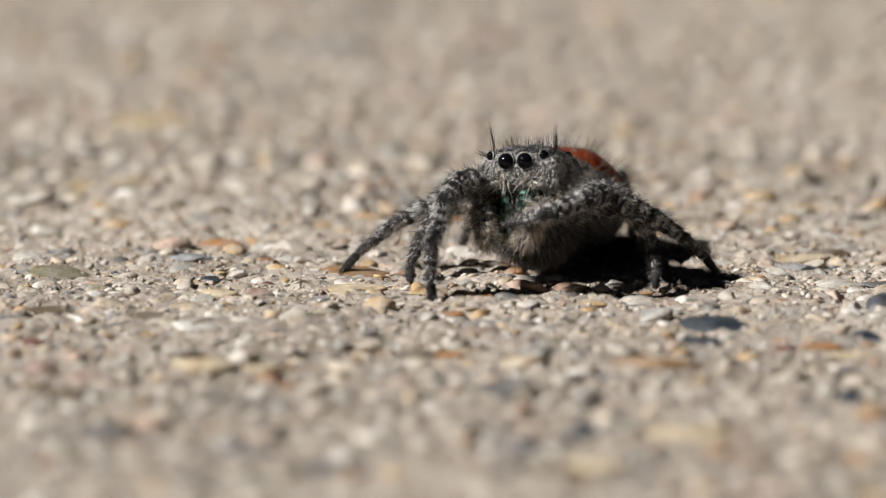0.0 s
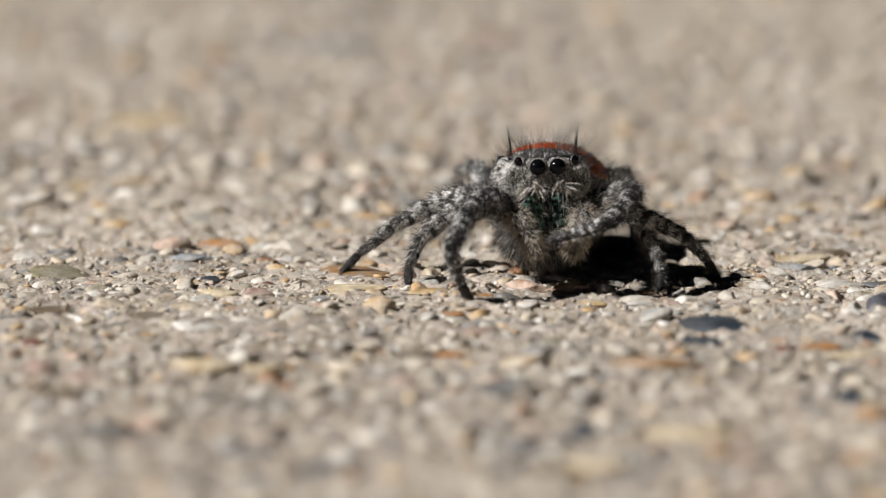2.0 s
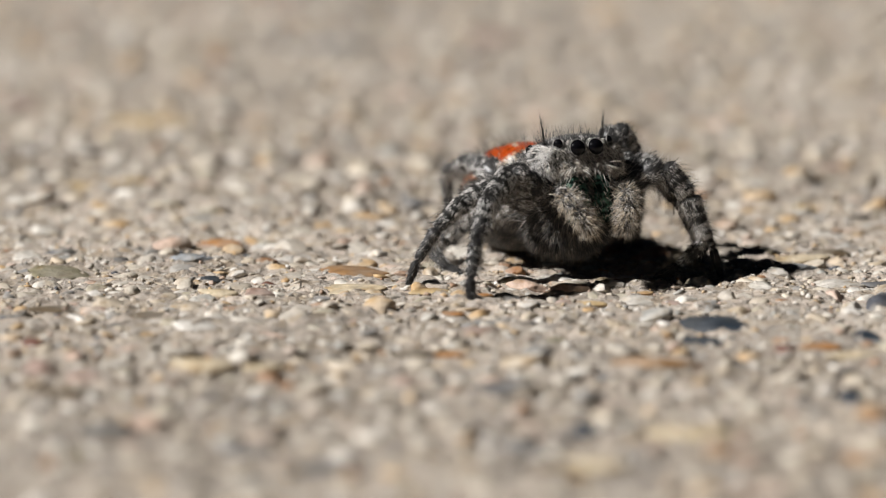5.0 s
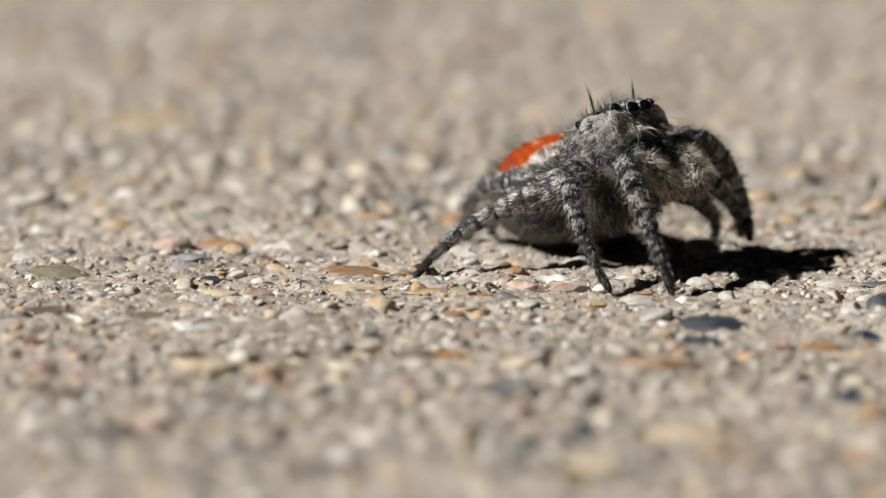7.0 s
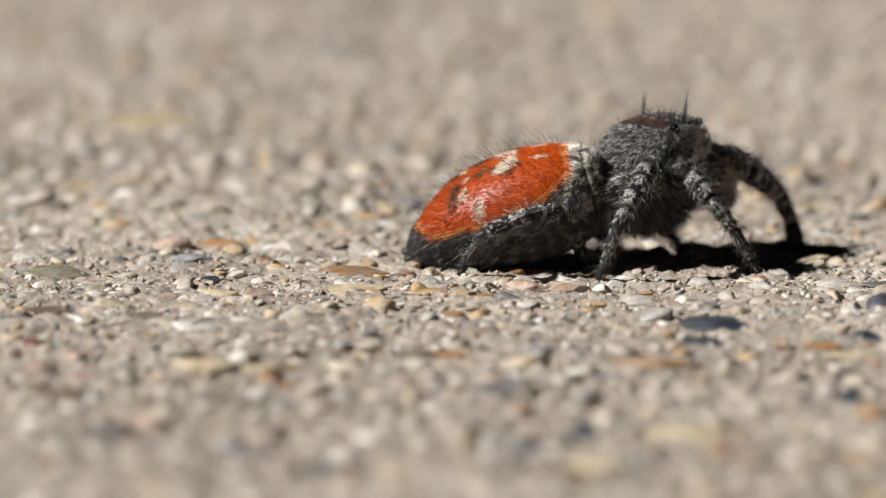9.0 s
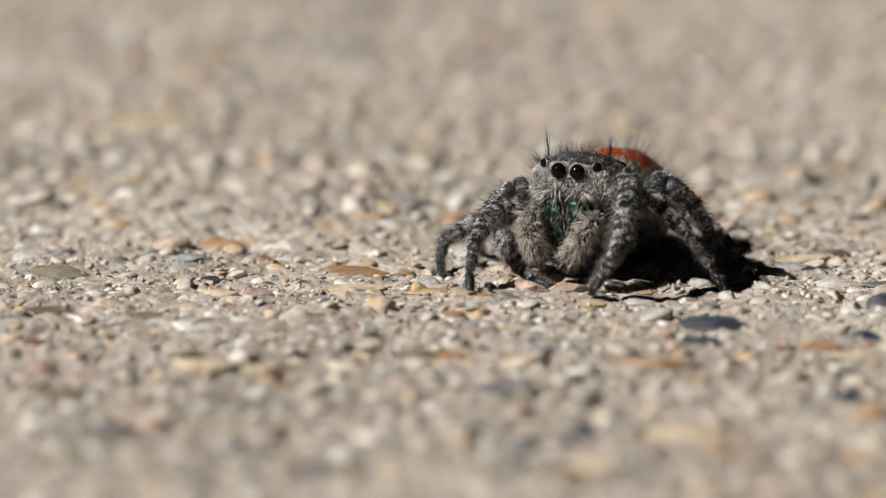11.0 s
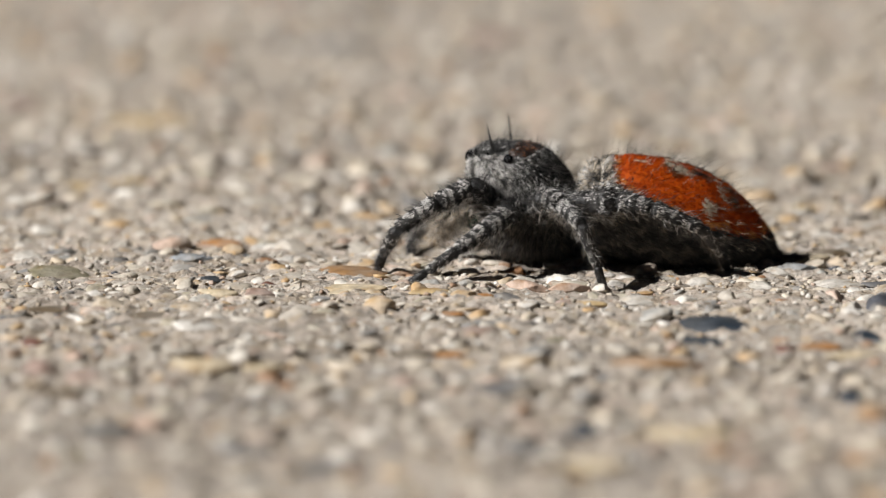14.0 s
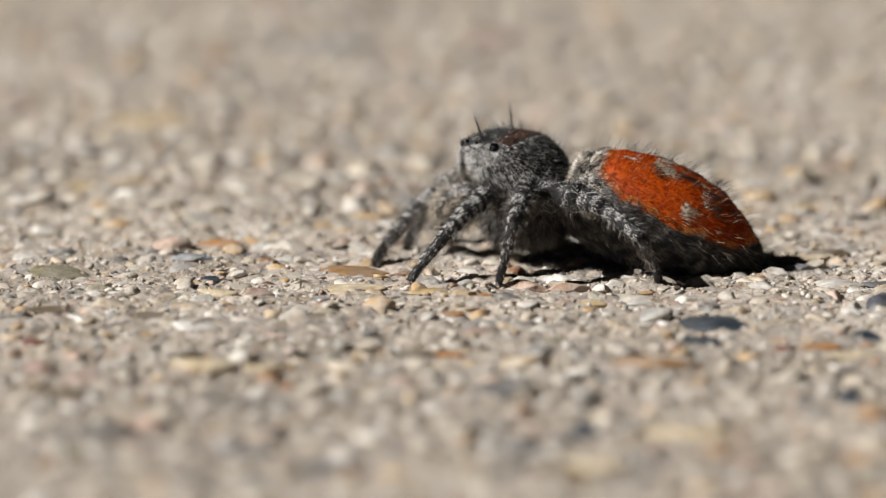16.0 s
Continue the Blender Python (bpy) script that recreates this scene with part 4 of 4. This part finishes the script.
    stance(8.1, 8.17, (6.08, -2.95, 3.06), (108, 2, -4), (84, 12, -0.45, 14),
           {"R1": (42, -0.42, -0.02), "R2": (66, 0.33, -0.60), "R3": (74, 0.52, -0.12), "R4": (19, -0.34, 1.67), "L4": (57, -1.15, -0.05)},
           R1=(11.2, -2.6), R2=(9.5, -5.0, 0.3), R3=(4.7, -6.4, 0.3), R4=(0.5, -5.0, 0.2), L1=(10.8, 1.6), L2=(8.5, 1.0), L3=(6.2, 0.4), L4=(0.28, -3.0))
    stance(8.33, 9, (6.15, -2.80, 3.02), (128, 0.0, -3.0), (86, 17, -0.43, 14),
           {"L1": (37, -0.58, 0.13), "L2": (15, 1.23, 0.08), "L3": (6, 0.13, 0.62), "L4": (112, -0.64, -1.00), "R1": (43, -0.29, -0.07), "R2": (102, 0.49, -0.70), "R3": (69, 0.49, 0.01), "R4": (16, 1.00, -0.58)},
           L1=(11.02, 0.59), L2=(7.47, -1.13), L3=(4.71, -1.56), L4=(5.24, -1.56), R1=(11.31, 0.05), R2=(9.80, -5.00, -0.12), R3=(4.68, -6.40, -0.17), R4=(0.49, -5.00, -0.10))
    stance(9.14, 12.1, (4.45, -5.00, 2.29), (-22, 2.0, -1.5), (-8, 9, -0.28, 0),
           {"L1": (82, 0.92, 0.70), "L2": (64, -0.17, 0.25), "L3": (72, -1.82, -0.53), "L4": (103, 0.59, 1.30), "R1": (125, 0.93, -1.18), "R2": (59, 0.76, -0.29), "R3": (57, -0.48, -1.75), "R4": (105, -0.08, 1.98)},
           L1=(4.42, -8.77), L2=(8.45, -8.27), L3=(9.45, -5.95), L4=(8.20, -2.84), R1=(3.33, -7.77), R2=(0.79, -8.77), R3=(-0.02, -5.74), R4=(1.26, -1.56))
    stance(12.42, 12.52, (4.29, -5.00, 2.23), (-27, 0.0, -1.0), (-14, 9, -0.25, 0),
           {"L1": (75, 0.15, -1.07), "L2": (100, -0.93, -0.91), "L3": (60, -1.36, -0.76), "L4": (96, 1.69, 0.69), "R1": (126, 1.07, -1.46), "R2": (75, 0.33, -1.11), "R3": (62, -0.38, -1.96), "R4": (96, -0.45, 1.66)},
           L1=(3.55, -8.96), L2=(7.53, -7.27), L3=(9.55, -5.74), L4=(8.37, -2.84), R1=(2.68, -7.57), R2=(0.02, -6.25), R3=(-0.02, -5.74), R4=(1.26, -1.56))
    stance(12.6, 12.63, (4.17, -4.30, 2.28), (-47, -3.0, -1.0), (-27, 10, -0.35, 0),
           {"L1": (73, -0.19, -0.90), "L2": (92, 0.21, -0.16), "L3": (97, 1.03, 0.61), "L4": (88, 2.10, -0.61), "R1": (56, -0.19, 0.43), "R2": (51, 0.99, -0.28), "R3": (54, -1.04, 0.23), "R4": (28, 0.29, 0.38)},
           L1=(3.02, -7.57), L2=(4.97, -6.56), L3=(9.49, -3.47), L4=(9.18, -0.49), R1=(1.51, -7.27), R2=(0.10, -6.76), R3=(0.28, -3.67), R4=(3.86, 0.59))
    stance(12.98, 13.02, (3.05, -3.80, 2.30), (-82, -4.0, 0.5), (-59, 11.5, -0.19, -4),
           {"L1": (62, 1.21, 0.41), "L2": (65, -0.08, -0.26), "L3": (49, -0.33, 0.04), "L4": (108, 2.12, 0.52), "R1": (100, -0.90, -0.29), "R2": (86, 1.07, -0.78), "R3": (20, 0.00, 0.53), "R4": (29, 0.74, 1.56)},
           L1=(-1.37, -5.74), L2=(2.09, -6.76), L3=(4.85, -8.77), L4=(8.51, -3.67), R1=(-1.65, -3.15), R2=(1.33, -3.67), R3=(3.84, -0.49), R4=(8.29, -0.49))
    stance(13.25, 15.5, (2.79, -2.60, 2.20), (-107, -1.0, -1.0), (-85, 13.7, -0.15, -5),
           {"L1": (64, 0.19, -0.88), "L2": (53, 0.59, -1.45), "L3": (44, 0.77, -0.19), "L4": (45, 1.24, -0.42), "R1": (74, 1.56, -0.99), "R2": (92, 0.98, -0.01), "R3": (48, 0.56, 0.77), "R4": (40, -0.20, 2.09)},
           L1=(-2.02, -4.51), L2=(-1.14, -6.60, -0.05), L3=(4.95, -7.60, -0.10), L4=(8.79, -4.51), R1=(-0.96, -1.56), R2=(2.04, -2.62), R3=(3.84, -0.49), R4=(8.29, -0.49))
    stance(15.75, 16, (2.64, -2.70, 2.59), (-120, -4.0, -2.0), (-98, 18.6, -0.23, -5),
           {"L1": (93, -1.58, -0.33), "L2": (89, -0.77, -0.57), "L3": (49, 0.28, -0.42), "L4": (43, 0.91, -0.19), "R1": (56, 1.45, -0.44), "R2": (82, 0.93, 0.68), "R3": (31, 0.06, 0.62), "R4": (39, -0.95, 1.57)},
           L1=(-2.14, -3.15), L2=(-1.14, -6.60, -0.07), L3=(1.65, -7.30, -0.02), L4=(6.63, -6.60, -0.05), R1=(-1.14, -0.49), R2=(2.57, -2.62), R3=(3.84, -0.49), R4=(8.29, -0.49))


def blend_at(t):
    """The body between two stances: carapace place and turn, abdomen turn, feet, raised knees."""
    for i, s in enumerate(STANCES):
        if t <= s[1] or i == len(STANCES) - 1:
            if t >= s[0] or i == 0:
                return s[2], facing(*s[3]), facing(*s[4][:2], s[4][3]), s[5], s[6], s[4][2]
            a = STANCES[i - 1]
            k = (t - a[1]) / (s[0] - a[1])
            k = k * k * (3 - 2 * k)
            feet = {}
            for n in s[5]:
                p, q = a[5][n], s[5][n]
                first = n in ("L1", "R2", "L3", "R4")
                j = min(1.0, k / 0.62) if first else max(0.0, (k - 0.38) / 0.62)
                hop = min((p - q).length * 0.2, 0.7) * math.sin(math.pi * j)
                feet[n] = p.lerp(q, j) + Vector((0, 0, hop))
            high = {}
            for n in set(a[6]) | set(s[6]):
                one, two = a[6].get(n, REST), s[6].get(n, REST)
                high[n] = tuple(p + (q - p) * k for p, q in zip((*one, 0.0)[:3], (*two, 0.0)[:3]))
            qa, qb = facing(*a[3]), facing(*s[3])
            ta, tb = facing(*a[4][:2], a[4][3]), facing(*s[4][:2], s[4][3])
            return a[2].lerp(s[2], k), qa.slerp(qb, k), ta.slerp(tb, k), feet, high, a[4][2] + (s[4][2] - a[4][2]) * k


def times():
    out = {0.0, 16.0}
    for i, s in enumerate(STANCES):
        out |= {max(0.0, s[0]), min(16.0, s[1])}
        if i:
            lo, hi = STANCES[i - 1][1], s[0]
            n = max(3, min(10, round((hi - lo) * 15)))
            out |= {lo + (hi - lo) * j / n for j in range(n + 1)}
    frames = sorted({frame(t) for t in out})
    return [(f - 1) / FPS for f in frames]


def motions():
    stances()
    body, tail, joints = [], [], {k: [[] for _ in JOINTS] for k in LEGS}
    feelers = [[] for _ in PALPS]
    for t in times():
        at, q, qt, feet, high, drop = blend_at(t)
        m = Matrix.Translation(at) @ q.to_matrix().to_4x4()
        inv = m.inverted()
        body.append((t, Matrix.Translation(at * MM) @ q.to_matrix().to_4x4()))
        turn = q.to_matrix().inverted() @ qt.to_matrix()
        tail.append((t, Matrix.Translation(Vector((-1.50, 0, 0.22 + drop)) * MM) @ turn.to_4x4()))
        nose = q.to_matrix() @ Vector((1, 0, 0))
        droop = max(0.0, math.degrees(math.asin(nose.z)) - 9)
        for rows, (ob, side, rest) in zip(feelers, PALPS):
            hinge = Matrix.Translation(Vector((1.10, side, -0.32)) * MM)
            rows.append((t, hinge @ pose(0, 0, 0, 0, droop, 0) @ hinge.inverted() @ rest))
        for k, (chain, root, lengths) in LEGS.items():
            foot = inv @ feet[k]
            lift, splay, swing = (*high.get(k, REST), 0.0)[:3]
            pole = (q.to_matrix().inverted() @ Vector((0, 0, 1))) + Vector((swing, splay if k[0] == "L" else -splay, 0))
            for rows, (p, d, up) in zip(joints[k], reach(root, foot, lengths, pole, lift)):
                rows.append((t, bone(p, d, up)))
    walk(SPIDER, body)
    walk(TAIL, tail)
    for (ob, side, rest), rows in zip(PALPS, feelers):
        walk(ob, rows)
    for k, (chain, root, lengths) in LEGS.items():
        for ob, rows in zip(chain, joints[k]):
            walk(ob, rows)


TAIL = build_abdomen()
build_head()
build_jaws()
LEGS = build_legs()
build_palps()
striking_pebbles()
scatter_stones()
motions()
